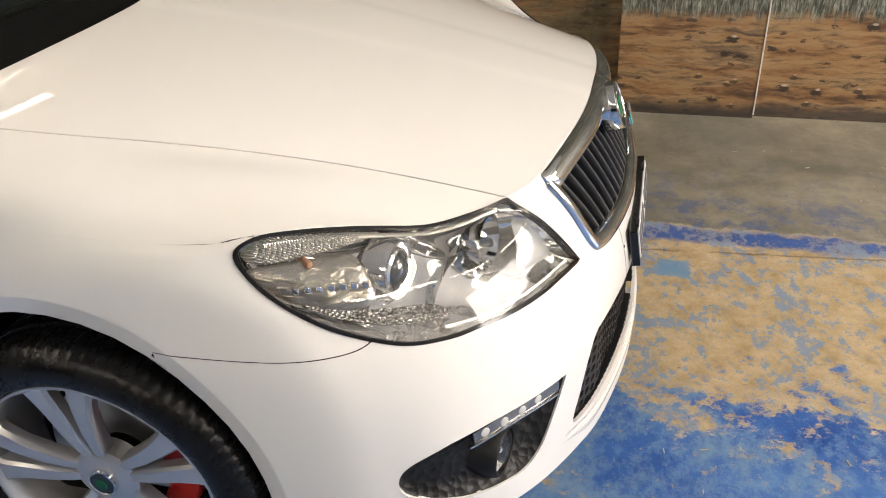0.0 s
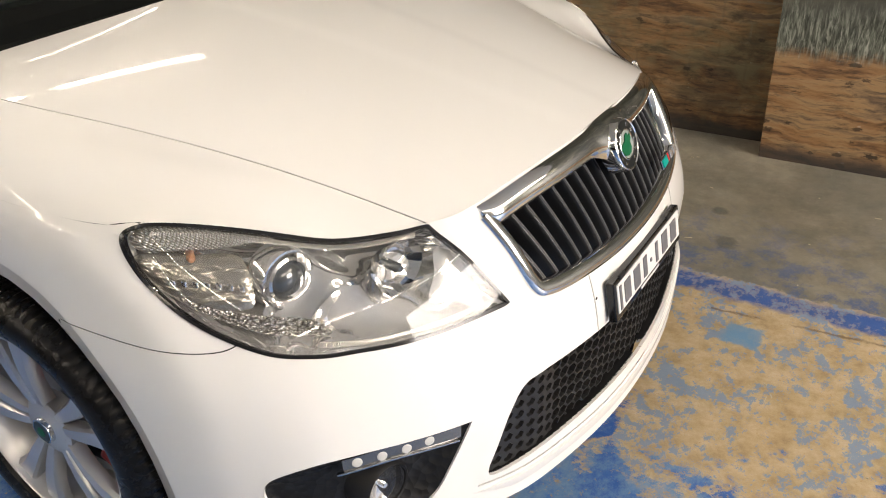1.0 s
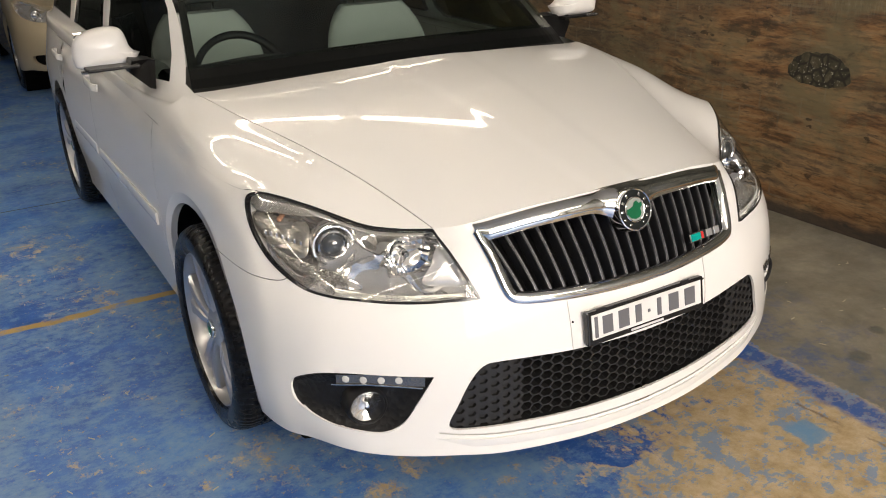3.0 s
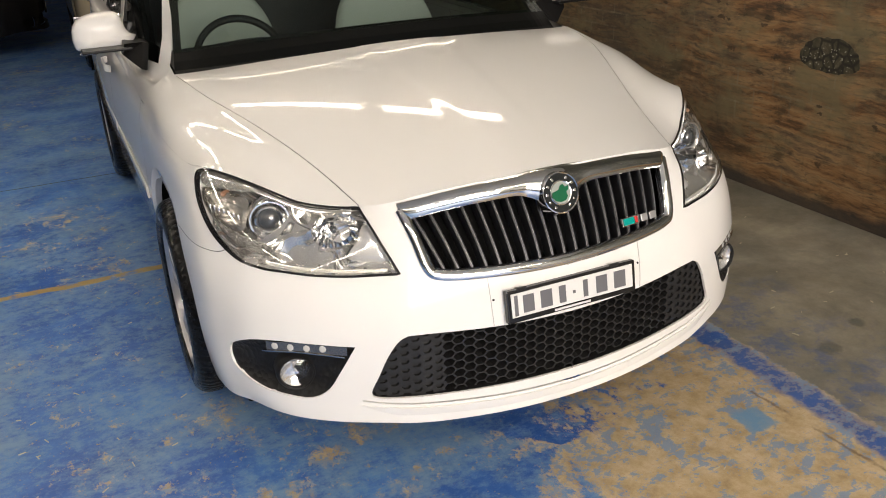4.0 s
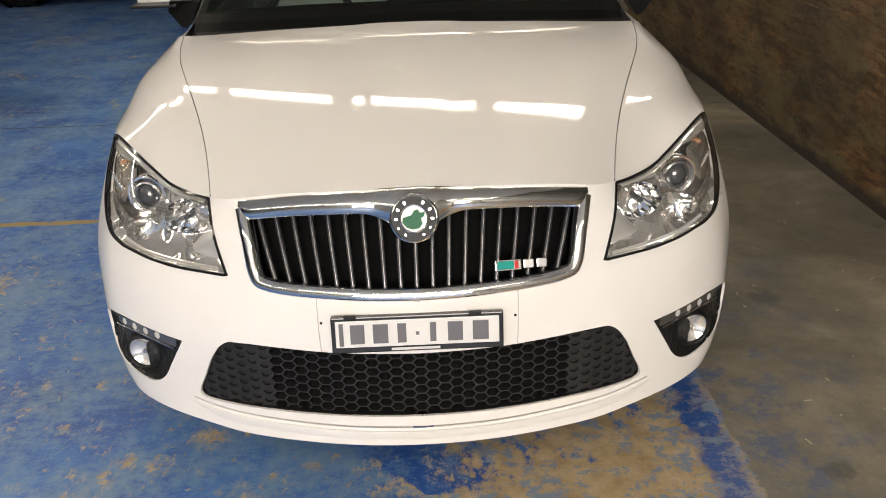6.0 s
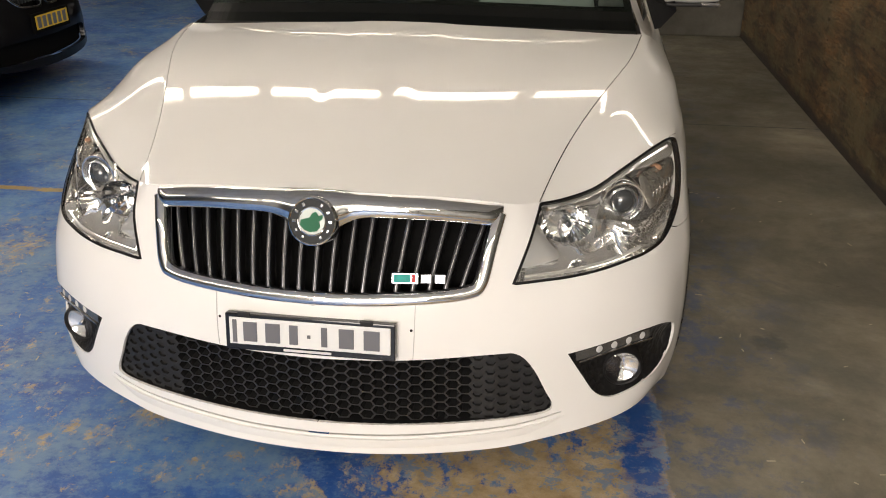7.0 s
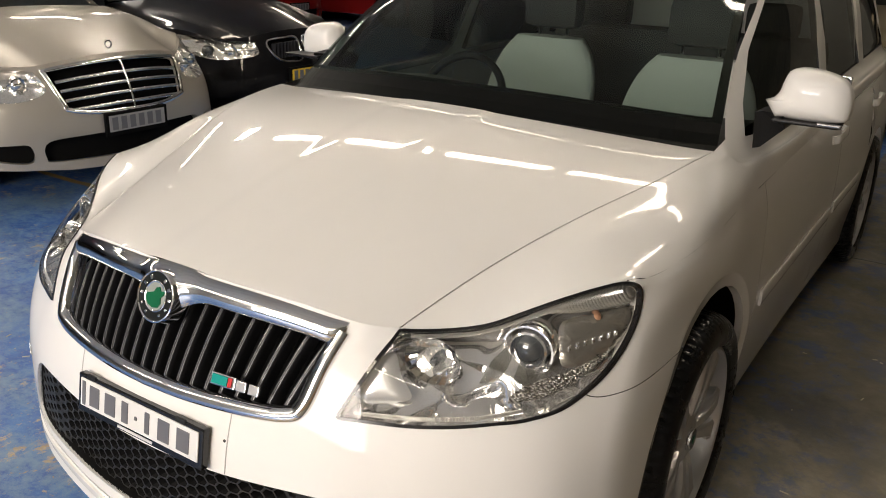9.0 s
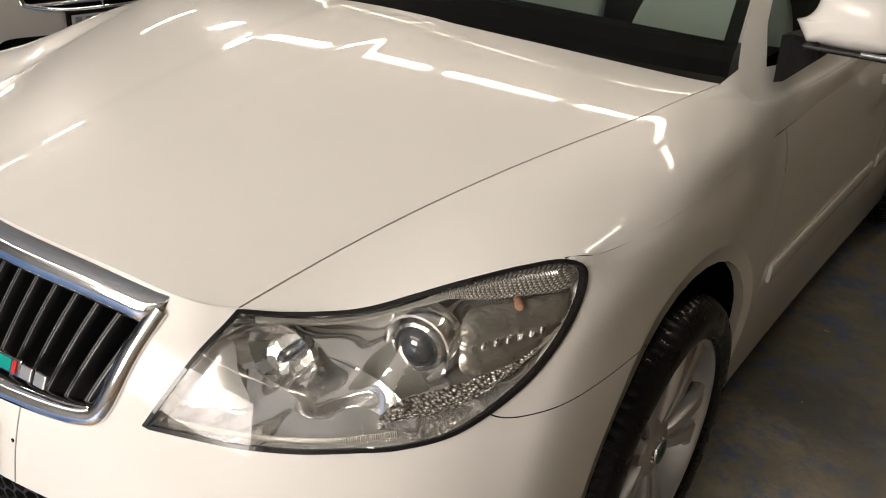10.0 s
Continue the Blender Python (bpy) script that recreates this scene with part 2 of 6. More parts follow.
        for L in loops:
            b = len(pts)
            L2 = np.array(L)
            L2[:, 1] = np.clip(L2[:, 1], 0, self.height)
            L2[:, 0] = np.clip(L2[:, 0], p0, p1)
            pts += [Vector(q) for q in L2]
            edges += [(b + i, b + (i + 1) % len(L2)) for i in range(len(L2))]
        vs, _, fs, _, _, _ = delaunay_2d_cdt(pts, edges, [], 0, 1e-6)
        V = np.array([tuple(v) for v in vs])
        F = np.array([tuple(f) for f in fs if len(f) == 3])
        mid = V[F].mean(1)
        ok = np.ones(len(F), bool)
        for L in holes:
            ok &= ~inside(L, mid)
        if only is not None:
            ok &= inside(only, mid)
        av = self.unflat(V)
        if keep is not None:
            ok &= keep(self.unflat(mid))
        F = F[ok]
        used, inv = np.unique(F, return_inverse=True)
        F = inv.reshape(-1, 3)
        av = av[used]
        P, N = self.at(av[:, 0], av[:, 1]), self.normal(av[:, 0], av[:, 1])
        tri = P[F]
        fl = (np.cross(tri[:, 1] - tri[:, 0], tri[:, 2] - tri[:, 0]) * N[F[:, 0]]).sum(1) < 0
        F[fl] = F[fl][:, ::-1]
        P = P + N * offset
        if push is not None:
            P = push(P, N, V[used])
        return P, F, N

    def rim(self, loop, depth, keep=None):
        """The turned-in edge along a hole's outline."""
        n = len(loop)
        L = np.array(loop)
        okv = (L[:, 1] > -1e-6) & (L[:, 1] < self.height + 1e-6)
        av = self.unflat(L)
        okv &= av[:, 0] > 0.004
        if keep is not None:
            okv &= keep(av)
        P, N = self.at(av[:, 0], av[:, 1]), self.normal(av[:, 0], av[:, 1])
        V = np.concatenate([P - N * 0.0002, P - N * depth])
        F = [(i, (i + 1) % n, n + (i + 1) % n, n + i) for i in range(n) if okv[i] and okv[(i + 1) % n]]
        return V, F


def merge(*meshes):
    """Joins (vertices, faces[, normals]); a rim without normals is given its own face normals."""
    V, F, N, b = [], [], [], 0
    for m in meshes:
        v = np.array(m[0])
        f = [tuple(x) for x in m[1]]
        if len(m) > 2:
            n = np.array(m[2])
        else:
            n = np.zeros_like(v)
            for x in f:
                q = v[list(x)]
                c = np.cross(q[1] - q[0], q[2] - q[0])
                for i in x:
                    n[i] += c
            n /= np.maximum(np.linalg.norm(n, axis=1), 1e-12)[:, None]
            n[np.linalg.norm(n, axis=1) < 0.5] = (0, 0, 1)
        V.append(v)
        N.append(n)
        F += [tuple(i + b for i in x) for x in f]
        b += len(v)
    return np.concatenate(V), F, np.concatenate(N)


def flip(m):
    """The mirror image across the car's middle."""
    out = (np.array(m[0]) * (-1, 1, 1), [tuple(reversed(tuple(f))) for f in m[1]])
    return out + (np.array(m[2]) * (-1, 1, 1),) if len(m) > 2 else out


def grid_mesh(P):
    """Faces over an (n, m, 3) array of places."""
    n, m = P.shape[:2]
    F = [(i * m + j, (i + 1) * m + j, (i + 1) * m + j + 1, i * m + j + 1) for i in range(n - 1) for j in range(m - 1)]
    return P.reshape(-1, 3), F


# ---- the place: floor, walls, ceiling, lamps ----
def floor_material():
    m = mat("worn_painted_concrete", (0.3, 0.3, 0.3), 0.5)
    nt, b = nodes_of(m)
    v = coords(nt)
    sep = nt.nodes.new("ShaderNodeSeparateXYZ")
    nt.links.new(v, sep.inputs[0])
    x, y = sep.outputs[0], sep.outputs[1]
    big, mid = noise_tex(nt, v, 1.3, 5.0, 0.6), noise_tex(nt, v, 5.0, 8.0, 0.65)
    fine, fine2 = noise_tex(nt, coords(nt, (1.0, 0.75, 1.0)), 17.0, 14.0, 0.78), noise_tex(nt, coords(nt, (0.8, 1.0, 1.0)), 26.0, 12.0, 0.75)
    blue = ramp(nt, noise_tex(nt, v, 2.1, 12.0, 0.72), [(0.3, (0.02, 0.07, 0.27)), (0.47, (0.036, 0.118, 0.4)), (0.6, (0.075, 0.2, 0.49)), (0.72, (0.12, 0.27, 0.52))])
    # paint scrubbed thin
    thin = maths(nt, "ADD", maths(nt, "MULTIPLY", fine2, 0.5), maths(nt, "MULTIPLY", noise_tex(nt, v, 2.8, 6.0, 0.7), 0.5))
    blue = mix(nt, ramp(nt, thin, [(0.455, (0.0,)), (0.51, (0.45,)), (0.58, (0.85,))]), blue, (0.19, 0.31, 0.45))
    tan = ramp(nt, noise_tex(nt, v, 13.0, 10.0, 0.75), [(0.28, (0.27, 0.19, 0.1)), (0.45, (0.44, 0.33, 0.18)), (0.6, (0.54, 0.43, 0.27)), (0.75, (0.6, 0.52, 0.38))])
    # the worn patch lies before the nose, towards the wall
    dx, dy = maths(nt, "SUBTRACT", x, 0.5), maths(nt, "ADD", y, 0.35)
    dist = maths(nt, "SQRT", maths(nt, "ADD", maths(nt, "MULTIPLY", dx, dx), maths(nt, "MULTIPLY", maths(nt, "MULTIPLY", dy, dy), 0.32)))
    bias = maths(nt, "MULTIPLY", maths(nt, "SUBTRACT", 0.75, dist, True), 0.3)
    worn = maths(nt, "ADD", maths(nt, "MULTIPLY", fine, 0.5), maths(nt, "ADD", maths(nt, "MULTIPLY", mid, 0.25), maths(nt, "MULTIPLY", big, 0.25)))
    wornmask = ramp(nt, maths(nt, "ADD", worn, bias), [(0.545, (0.0,)), (0.562, (0.6,)), (0.585, (1.0,))])
    bay = mix(nt, wornmask, blue, tan)
    flecks = ramp(nt, maths(nt, "ADD", maths(nt, "MULTIPLY", fine2, 0.6), maths(nt, "MULTIPLY", mid, 0.4)), [(0.52, (0.0,)), (0.545, (0.75,))])
    bay = mix(nt, maths(nt, "MULTIPLY", flecks, wornmask), bay, (0.14, 0.27, 0.46))
    chips = ramp(nt, noise_tex(nt, v, 55.0, 7.0, 0.7), [(0.62, (0.0,)), (0.645, (0.8,))])
    bay = mix(nt, chips, bay, (0.42, 0.29, 0.12))
    # one square of paint left standing in the worn patch, and a brown crack beside it
    rag = maths(nt, "MULTIPLY", maths(nt, "SUBTRACT", noise_tex(nt, v, 30.0, 6.0, 0.7), 0.5), 0.05)
    sq = maths(nt, "MAXIMUM", maths(nt, "ABSOLUTE", maths(nt, "SUBTRACT", x, 0.565)), maths(nt, "ABSOLUTE", maths(nt, "ADD", y, 0.17)))
    bay = mix(nt, ramp(nt, maths(nt, "ADD", sq, rag), [(0.045, (0.85,)), (0.056, (0.0,))]), bay, (0.13, 0.28, 0.46))
    crack = maths(nt, "ABSOLUTE", maths(nt, "ADD", maths(nt, "ADD", maths(nt, "SUBTRACT", x, 0.66), maths(nt, "MULTIPLY", y, 0.08)), maths(nt, "MULTIPLY", rag, 0.6)))
    crack = maths(nt, "MULTIPLY", ramp(nt, crack, [(0.002, (0.8,)), (0.007, (0.0,))]), maths(nt, "MULTIPLY", maths(nt, "LESS_THAN", y, -0.05), ramp(nt, mid, [(0.42, (0.0,)), (0.5, (1.0,))])))
    bay = mix(nt, crack, bay, (0.14, 0.09, 0.045))
    grey = ramp(nt, noise_tex(nt, v, 2.2, 10.0, 0.7), [(0.3, (0.235, 0.21, 0.16)), (0.5, (0.32, 0.287, 0.22)), (0.7, (0.385, 0.347, 0.273))])
    stain = ramp(nt, noise_tex(nt, v, 1.7, 12.0, 0.75, 0.2), [(0.42, (0.0,)), (0.54, (0.45,)), (0.7, (0.8,))])
    grey = mix(nt, stain, grey, (0.1, 0.107, 0.098))
    # shade beside the car put into the aisle's colour, ragged, deeper further back
    aisle_shade = maths(nt, "ADD", noise_tex(nt, v, 1.1, 9.0, 0.7, 0.4), ramp(nt, maths(nt, "MULTIPLY", y, 0.2), [(0.02, (0.0,)), (0.3, (0.15,))]))
    grey = mix(nt, ramp(nt, aisle_shade, [(0.48, (0.0,)), (0.62, (0.5,)), (0.74, (0.8,))]), grey, (0.085, 0.08, 0.06))
    left = ramp(nt, noise_tex(nt, v, 5.5, 12.0, 0.8), [(0.5, (0.0,)), (0.57, (0.6,)), (0.72, (0.9,))])
    close = ramp(nt, maths(nt, "SUBTRACT", x, 0.7), [(0.2, (1.0,)), (0.75, (0.0,))])
    grey = mix(nt, maths(nt, "MULTIPLY", left, close), grey, (0.035, 0.09, 0.26))
    for sx, sy, sr in ((1.08, 0.02, 0.05), (1.25, 0.95, 0.07), (1.3, 0.1, 0.035), (1.02, 1.75, 0.2)):
        ox, oy = maths(nt, "SUBTRACT", x, sx), maths(nt, "SUBTRACT", y, sy)
        od = maths(nt, "SQRT", maths(nt, "ADD", maths(nt, "MULTIPLY", ox, ox), maths(nt, "MULTIPLY", oy, oy)))
        od = maths(nt, "ADD", maths(nt, "DIVIDE", od, sr), maths(nt, "MULTIPLY", maths(nt, "SUBTRACT", noise_tex(nt, v, 14.0, 7.0, 0.7), 0.5), 2.2))
        grey = mix(nt, ramp(nt, od, [(0.5, (0.6,)), (1.0, (0.0,))]), grey, (0.055, 0.055, 0.052))
    grit = ramp(nt, noise_tex(nt, v, 70.0, 3.0, 0.6), [(0.7, (0.0,)), (0.76, (0.6,))])
    grey = mix(nt, grit, grey, (0.4, 0.38, 0.32))
    shift = ramp(nt, maths(nt, "MULTIPLY", y, 0.2), [(0.1, (0.0,)), (0.3, (0.15,))])
    edge = maths(nt, "ADD", maths(nt, "ADD", x, shift), maths(nt, "MULTIPLY", maths(nt, "SUBTRACT", noise_tex(nt, v, 9.0, 9.0, 0.7), 0.5), 0.12))
    aisle = ramp(nt, maths(nt, "SUBTRACT", edge, 0.34), [(0.505, (0.0,)), (0.515, (1.0,))])
    line = maths(nt, "MULTIPLY", ramp(nt, maths(nt, "ABSOLUTE", maths(nt, "SUBTRACT", edge, 0.79)), [(0.03, (1.0,)), (0.062, (0.0,))]), ramp(nt, maths(nt, "ADD", maths(nt, "MULTIPLY", fine2, 0.6), maths(nt, "MULTIPLY", mid, 0.4)), [(0.49, (0.95,)), (0.56, (0.1,))]))
    near = ramp(nt, maths(nt, "MULTIPLY", y, 0.2), [(0.1, (1.0,)), (0.2, (0.12,)), (0.5, (0.12,)), (0.6, (1.0,))])
    line = maths(nt, "MULTIPLY", line, near)
    c = mix(nt, aisle, bay, grey)
    c = mix(nt, line, c, (0.022, 0.095, 0.34))
    # an old ochre line across the bay and a joint further back
    wob = maths(nt, "MULTIPLY", maths(nt, "SUBTRACT", noise_tex(nt, v, 5.0, 6.0), 0.5), 0.06)
    old = ramp(nt, maths(nt, "ABSOLUTE", maths(nt, "SUBTRACT", maths(nt, "ADD", y, wob), 1.92)), [(0.02, (1.0,)), (0.028, (0.0,))])
    old = maths(nt, "MULTIPLY", old, ramp(nt, noise_tex(nt, v, 6.0, 8.0, 0.7), [(0.38, (0.1,)), (0.48, (0.95,))]))
    c = mix(nt, maths(nt, "MULTIPLY", old, maths(nt, "LESS_THAN", x, 0.7)), c, (0.42, 0.28, 0.08))
    joint = maths(nt, "LESS_THAN", maths(nt, "ABSOLUTE", maths(nt, "SUBTRACT", maths(nt, "ADD", y, maths(nt, "MULTIPLY", wob, 0.3)), 3.5)), 0.006)
    c = mix(nt, joint, c, (0.02, 0.025, 0.035))
    nt.links.new(c, b.inputs["Base Color"])
    nt.links.new(ramp(nt, noise_tex(nt, v, 4.0, 8.0, 0.75), [(0.3, (0.26,)), (0.7, (0.62,))]), b.inputs["Roughness"])
    bump(nt, b, noise_tex(nt, v, 40.0, 10.0, 0.75), 0.35, 0.003)
    return m


def mural_material(name, grass_from, gloom, grass=1.0):
    m = mat(name, (0.3, 0.2, 0.1), 0.65)
    nt, b = nodes_of(m)
    v = coords(nt)
    sep = nt.nodes.new("ShaderNodeSeparateXYZ")
    nt.links.new(v, sep.inputs[0])
    z = sep.outputs[2]
    flow = noise_tex(nt, coords(nt, (1, 1.4, 1.4)), 1.6, 4.0, 0.6)
    band = maths(nt, "ADD", maths(nt, "MULTIPLY", z, 1.0), maths(nt, "MULTIPLY", flow, 0.16))
    vs = nt.nodes.new("ShaderNodeCombineXYZ")
    nt.links.new(maths(nt, "MULTIPLY", sep.outputs[1], 0.9), vs.inputs[1])
    nt.links.new(maths(nt, "MULTIPLY", band, 8.5), vs.inputs[2])
    strata = noise_tex(nt, vs.outputs[0], 1.6, 8.0, 0.62, 0.25)
    earth = ramp(nt, strata, [(0.3, (0.045, 0.028, 0.018)), (0.4, (0.12, 0.062, 0.028)), (0.48, (0.28, 0.15, 0.06)), (0.55, (0.34, 0.22, 0.105)), (0.62, (0.15, 0.1, 0.058)), (0.72, (0.08, 0.058, 0.042))])
    strokes = noise_tex(nt, coords(nt, (1, 5.0, 34.0)), 2.0, 6.0, 0.7)
    earth = mix(nt, ramp(nt, strokes, [(0.5, (0.0,)), (0.68, (0.45,))]), earth, (0.34, 0.21, 0.1))
    earth = mix(nt, ramp(nt, strokes, [(0.34, (0.75,)), (0.49, (0.0,))]), earth, (0.045, 0.03, 0.022))
    # gloom puts the recessed wall's darkness into the colour itself
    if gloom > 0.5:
        # dark and olive blotches over old brickwork, thickest towards the far end
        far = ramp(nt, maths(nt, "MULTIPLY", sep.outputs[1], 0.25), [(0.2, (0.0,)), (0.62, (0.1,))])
        dark_blotch = maths(nt, "ADD", noise_tex(nt, coords(nt, (1, 1.0, 1.7)), 1.5, 9.0, 0.68, 0.6), far)
        earth = mix(nt, ramp(nt, dark_blotch, [(0.49, (0.0,)), (0.57, (0.45,)), (0.7, (0.82,))]), earth, (0.05, 0.045, 0.034))
        olive_blotch = noise_tex(nt, coords(nt, (1, 1.0, 1.6)), 2.6, 9.0, 0.7, 0.3)
        earth = mix(nt, ramp(nt, olive_blotch, [(0.48, (0.0,)), (0.62, (0.8,))]), earth, (0.18, 0.15, 0.08))
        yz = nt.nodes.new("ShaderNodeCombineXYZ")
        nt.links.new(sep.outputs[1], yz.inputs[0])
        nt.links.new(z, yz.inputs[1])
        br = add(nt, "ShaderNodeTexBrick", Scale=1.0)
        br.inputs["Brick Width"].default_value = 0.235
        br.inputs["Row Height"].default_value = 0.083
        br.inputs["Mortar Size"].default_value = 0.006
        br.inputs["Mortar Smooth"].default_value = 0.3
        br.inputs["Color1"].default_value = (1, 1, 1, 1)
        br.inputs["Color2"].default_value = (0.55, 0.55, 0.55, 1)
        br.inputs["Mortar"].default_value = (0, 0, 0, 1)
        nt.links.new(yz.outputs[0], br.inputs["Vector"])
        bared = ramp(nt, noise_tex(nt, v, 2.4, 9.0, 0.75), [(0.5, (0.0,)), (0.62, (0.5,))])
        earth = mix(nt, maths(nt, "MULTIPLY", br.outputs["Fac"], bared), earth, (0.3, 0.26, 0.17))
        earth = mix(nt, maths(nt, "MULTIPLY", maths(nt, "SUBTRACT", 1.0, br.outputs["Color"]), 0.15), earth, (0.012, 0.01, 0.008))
    # painted stones: dark hollows with a pale top
    def stones(scale, away, dark, pale):
        place = nt.nodes.new("ShaderNodeMapping")
        place.inputs["Location"].default_value = (0, away, away)
        place.inputs["Scale"].default_value = (1, 1.0, 2.1)
        g = nt.nodes.new("ShaderNodeNewGeometry")
        nt.links.new(g.outputs["Position"], place.inputs["Vector"])
        vo = add(nt, "ShaderNodeTexVoronoi", Scale=scale)
        nt.links.new(place.outputs["Vector"], vo.inputs["Vector"])
        rough_edge = maths(nt, "MULTIPLY", maths(nt, "SUBTRACT", noise_tex(nt, coords(nt, (1, 1, 2.5)), 26.0, 6.0, 0.75), 0.5), 0.75)
        d = maths(nt, "ADD", vo.outputs["Distance"], rough_edge)
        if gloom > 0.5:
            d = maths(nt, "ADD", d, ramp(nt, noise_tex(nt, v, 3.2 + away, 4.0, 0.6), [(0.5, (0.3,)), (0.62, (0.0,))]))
        out = mix(nt, ramp(nt, d, [(0.15, (dark,)), (0.215, (0.0,))]), earth, (0.025, 0.016, 0.012))
        up = nt.nodes.new("ShaderNodeMapping")
        up.inputs["Location"].default_value = (0, away + 0.004, away - 0.012 * 2.1)
        up.inputs["Scale"].default_value = (1, 1.0, 2.1)
        nt.links.new(g.outputs["Position"], up.inputs["Vector"])
        vt = add(nt, "ShaderNodeTexVoronoi", Scale=scale)
        nt.links.new(up.outputs["Vector"], vt.inputs["Vector"])
        top = maths(nt, "ADD", vt.outputs["Distance"], maths(nt, "MULTIPLY", rough_edge, 0.35))
        return mix(nt, ramp(nt, top, [(0.065, (pale,)), (0.095, (0.0,))]), out, (0.55, 0.46, 0.36))

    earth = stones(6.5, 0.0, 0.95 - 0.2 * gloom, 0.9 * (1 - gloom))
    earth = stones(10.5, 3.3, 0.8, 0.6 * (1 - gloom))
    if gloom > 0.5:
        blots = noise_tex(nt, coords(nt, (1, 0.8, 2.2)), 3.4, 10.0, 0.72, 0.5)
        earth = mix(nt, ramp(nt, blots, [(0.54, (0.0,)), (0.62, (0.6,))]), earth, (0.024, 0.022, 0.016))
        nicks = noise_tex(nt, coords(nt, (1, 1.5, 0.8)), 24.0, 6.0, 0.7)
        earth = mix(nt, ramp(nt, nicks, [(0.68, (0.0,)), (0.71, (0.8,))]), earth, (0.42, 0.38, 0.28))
    # painted grass above
    blades = ramp(nt, noise_tex(nt, coords(nt, (1, 95.0, 17.0)), 1.0, 5.0, 0.6, 0.9), [(0.36, (0.025, 0.027, 0.022)), (0.5, (0.1, 0.11, 0.085)), (0.62, (0.24, 0.25, 0.21)), (0.75, (0.4, 0.4, 0.34))])
    dusk = ramp(nt, noise_tex(nt, v, 3.0, 8.0, 0.7), [(0.35, (0.03, 0.032, 0.03)), (0.6, (0.10, 0.10, 0.075)), (0.8, (0.17, 0.16, 0.13))])
    h = maths(nt, "ADD", z, maths(nt, "MULTIPLY", maths(nt, "SUBTRACT", noise_tex(nt, coords(nt, (1, 30.0, 3.0)), 1.0, 4.0), 0.5), 0.12))
    c = mix(nt, ramp(nt, maths(nt, "SUBTRACT", h, grass_from), [(0.0, (0.0,)), (0.05, (grass,))]), earth, blades)
    c = mix(nt, ramp(nt, maths(nt, "SUBTRACT", h, grass_from + 0.14), [(0.0, (0.0,)), (0.1, (1.0,))]), c, dusk)
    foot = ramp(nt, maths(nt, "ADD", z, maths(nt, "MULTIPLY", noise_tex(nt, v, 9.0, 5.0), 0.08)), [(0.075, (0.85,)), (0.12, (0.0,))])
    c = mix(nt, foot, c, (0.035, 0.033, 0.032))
    # chips of bare render
    c = mix(nt, ramp(nt, noise_tex(nt, coords(nt, (1, 1.6, 1.0)), 7.0, 10.0, 0.8), [(0.7, (0.0,)), (0.74, (0.5,))]), c, (0.33, 0.3, 0.25))
    nt.links.new(c, b.inputs["Base Color"])
    bump(nt, b, noise_tex(nt, v, 22.0, 10.0, 0.75), 0.5, 0.006)
    return m


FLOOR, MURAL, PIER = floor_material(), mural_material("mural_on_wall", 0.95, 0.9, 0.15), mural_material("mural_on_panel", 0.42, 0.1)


def concrete(name, lo, hi):
    m = mat(name, lo, 0.85)
    nt, b = nodes_of(m)
    v = coords(nt)
    nt.links.new(ramp(nt, noise_tex(nt, v, 1.5, 10.0, 0.7), [(0.3, lo), (0.7, hi)]), b.inputs["Base Color"])
    bump(nt, b, noise_tex(nt, v, 25.0, 8.0, 0.7), 0.3, 0.004)
    return m


PALE = concrete("pale_limewashed_concrete", (0.5, 0.48, 0.44), (0.66, 0.64, 0.59))
CONCRETE, DARKWALL = concrete("grey_concrete", (0.06, 0.056, 0.046), (0.17, 0.16, 0.13)), concrete("dark_wall_concrete", (0.06, 0.06, 0.055), (0.11, 0.105, 0.095))


def structure(name, data, material, label, category):
    return tagged(part(name, data, material), label, category, "", "structure")


structure("floor", boxmesh((-22, -6.3, -0.2), (6, 24, 0)), FLOOR, "worn blue and tan painted concrete garage floor", "floor")
structure("ceiling", boxmesh((-22, -6.3, 3.5), (6, 24, 3.7)), PALE, "pale grey concrete garage ceiling", "ceiling")
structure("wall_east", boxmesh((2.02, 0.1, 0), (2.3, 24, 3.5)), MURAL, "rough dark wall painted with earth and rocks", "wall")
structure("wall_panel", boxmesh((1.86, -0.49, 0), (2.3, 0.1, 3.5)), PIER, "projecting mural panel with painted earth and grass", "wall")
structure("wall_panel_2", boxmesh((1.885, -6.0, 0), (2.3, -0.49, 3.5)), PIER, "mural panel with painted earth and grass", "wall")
structure("trim", boxmesh((1.8565, -0.4955, 0.015), (1.8845, -0.4895, 3.5), 0.001), PALE, "pale chipped edge of the mural panel", "trim")
# these walls, out of view, are coloured dark so the cars reflect a dim garage
structure("wall_north", boxmesh((-22, 23.7, 0), (2.02, 24, 3.5)), DARKWALL, "far grey garage wall", "wall")
structure("wall_west", boxmesh((-22, -6.0, 0), (-21.7, 23.7, 3.5)), DARKWALL, "grey garage side wall", "wall")
# the wall before the car has a high daylit opening
structure("wall_south", boxmesh((-22, -6.3, 0), (-1.75, -6.0, 3.5)), PALE, "grey garage wall beside the high opening", "wall")
structure("wall_south_2", boxmesh((1.35, -6.3, 0), (2.3, -6.0, 3.5)), PALE, "grey garage wall beside the high opening", "wall")
structure("wall_south_3", boxmesh((-1.75, -6.3, 0), (1.35, -6.0, 1.25)), PALE, "pale wall under the high opening", "wall")
ent = bpy.data.lights.new("opening_daylight", "AREA")
ent.shape, ent.size, ent.size_y, ent.energy, ent.color = "RECTANGLE", 3.0, 2.15, 265.0, (1.0, 0.9, 0.82)
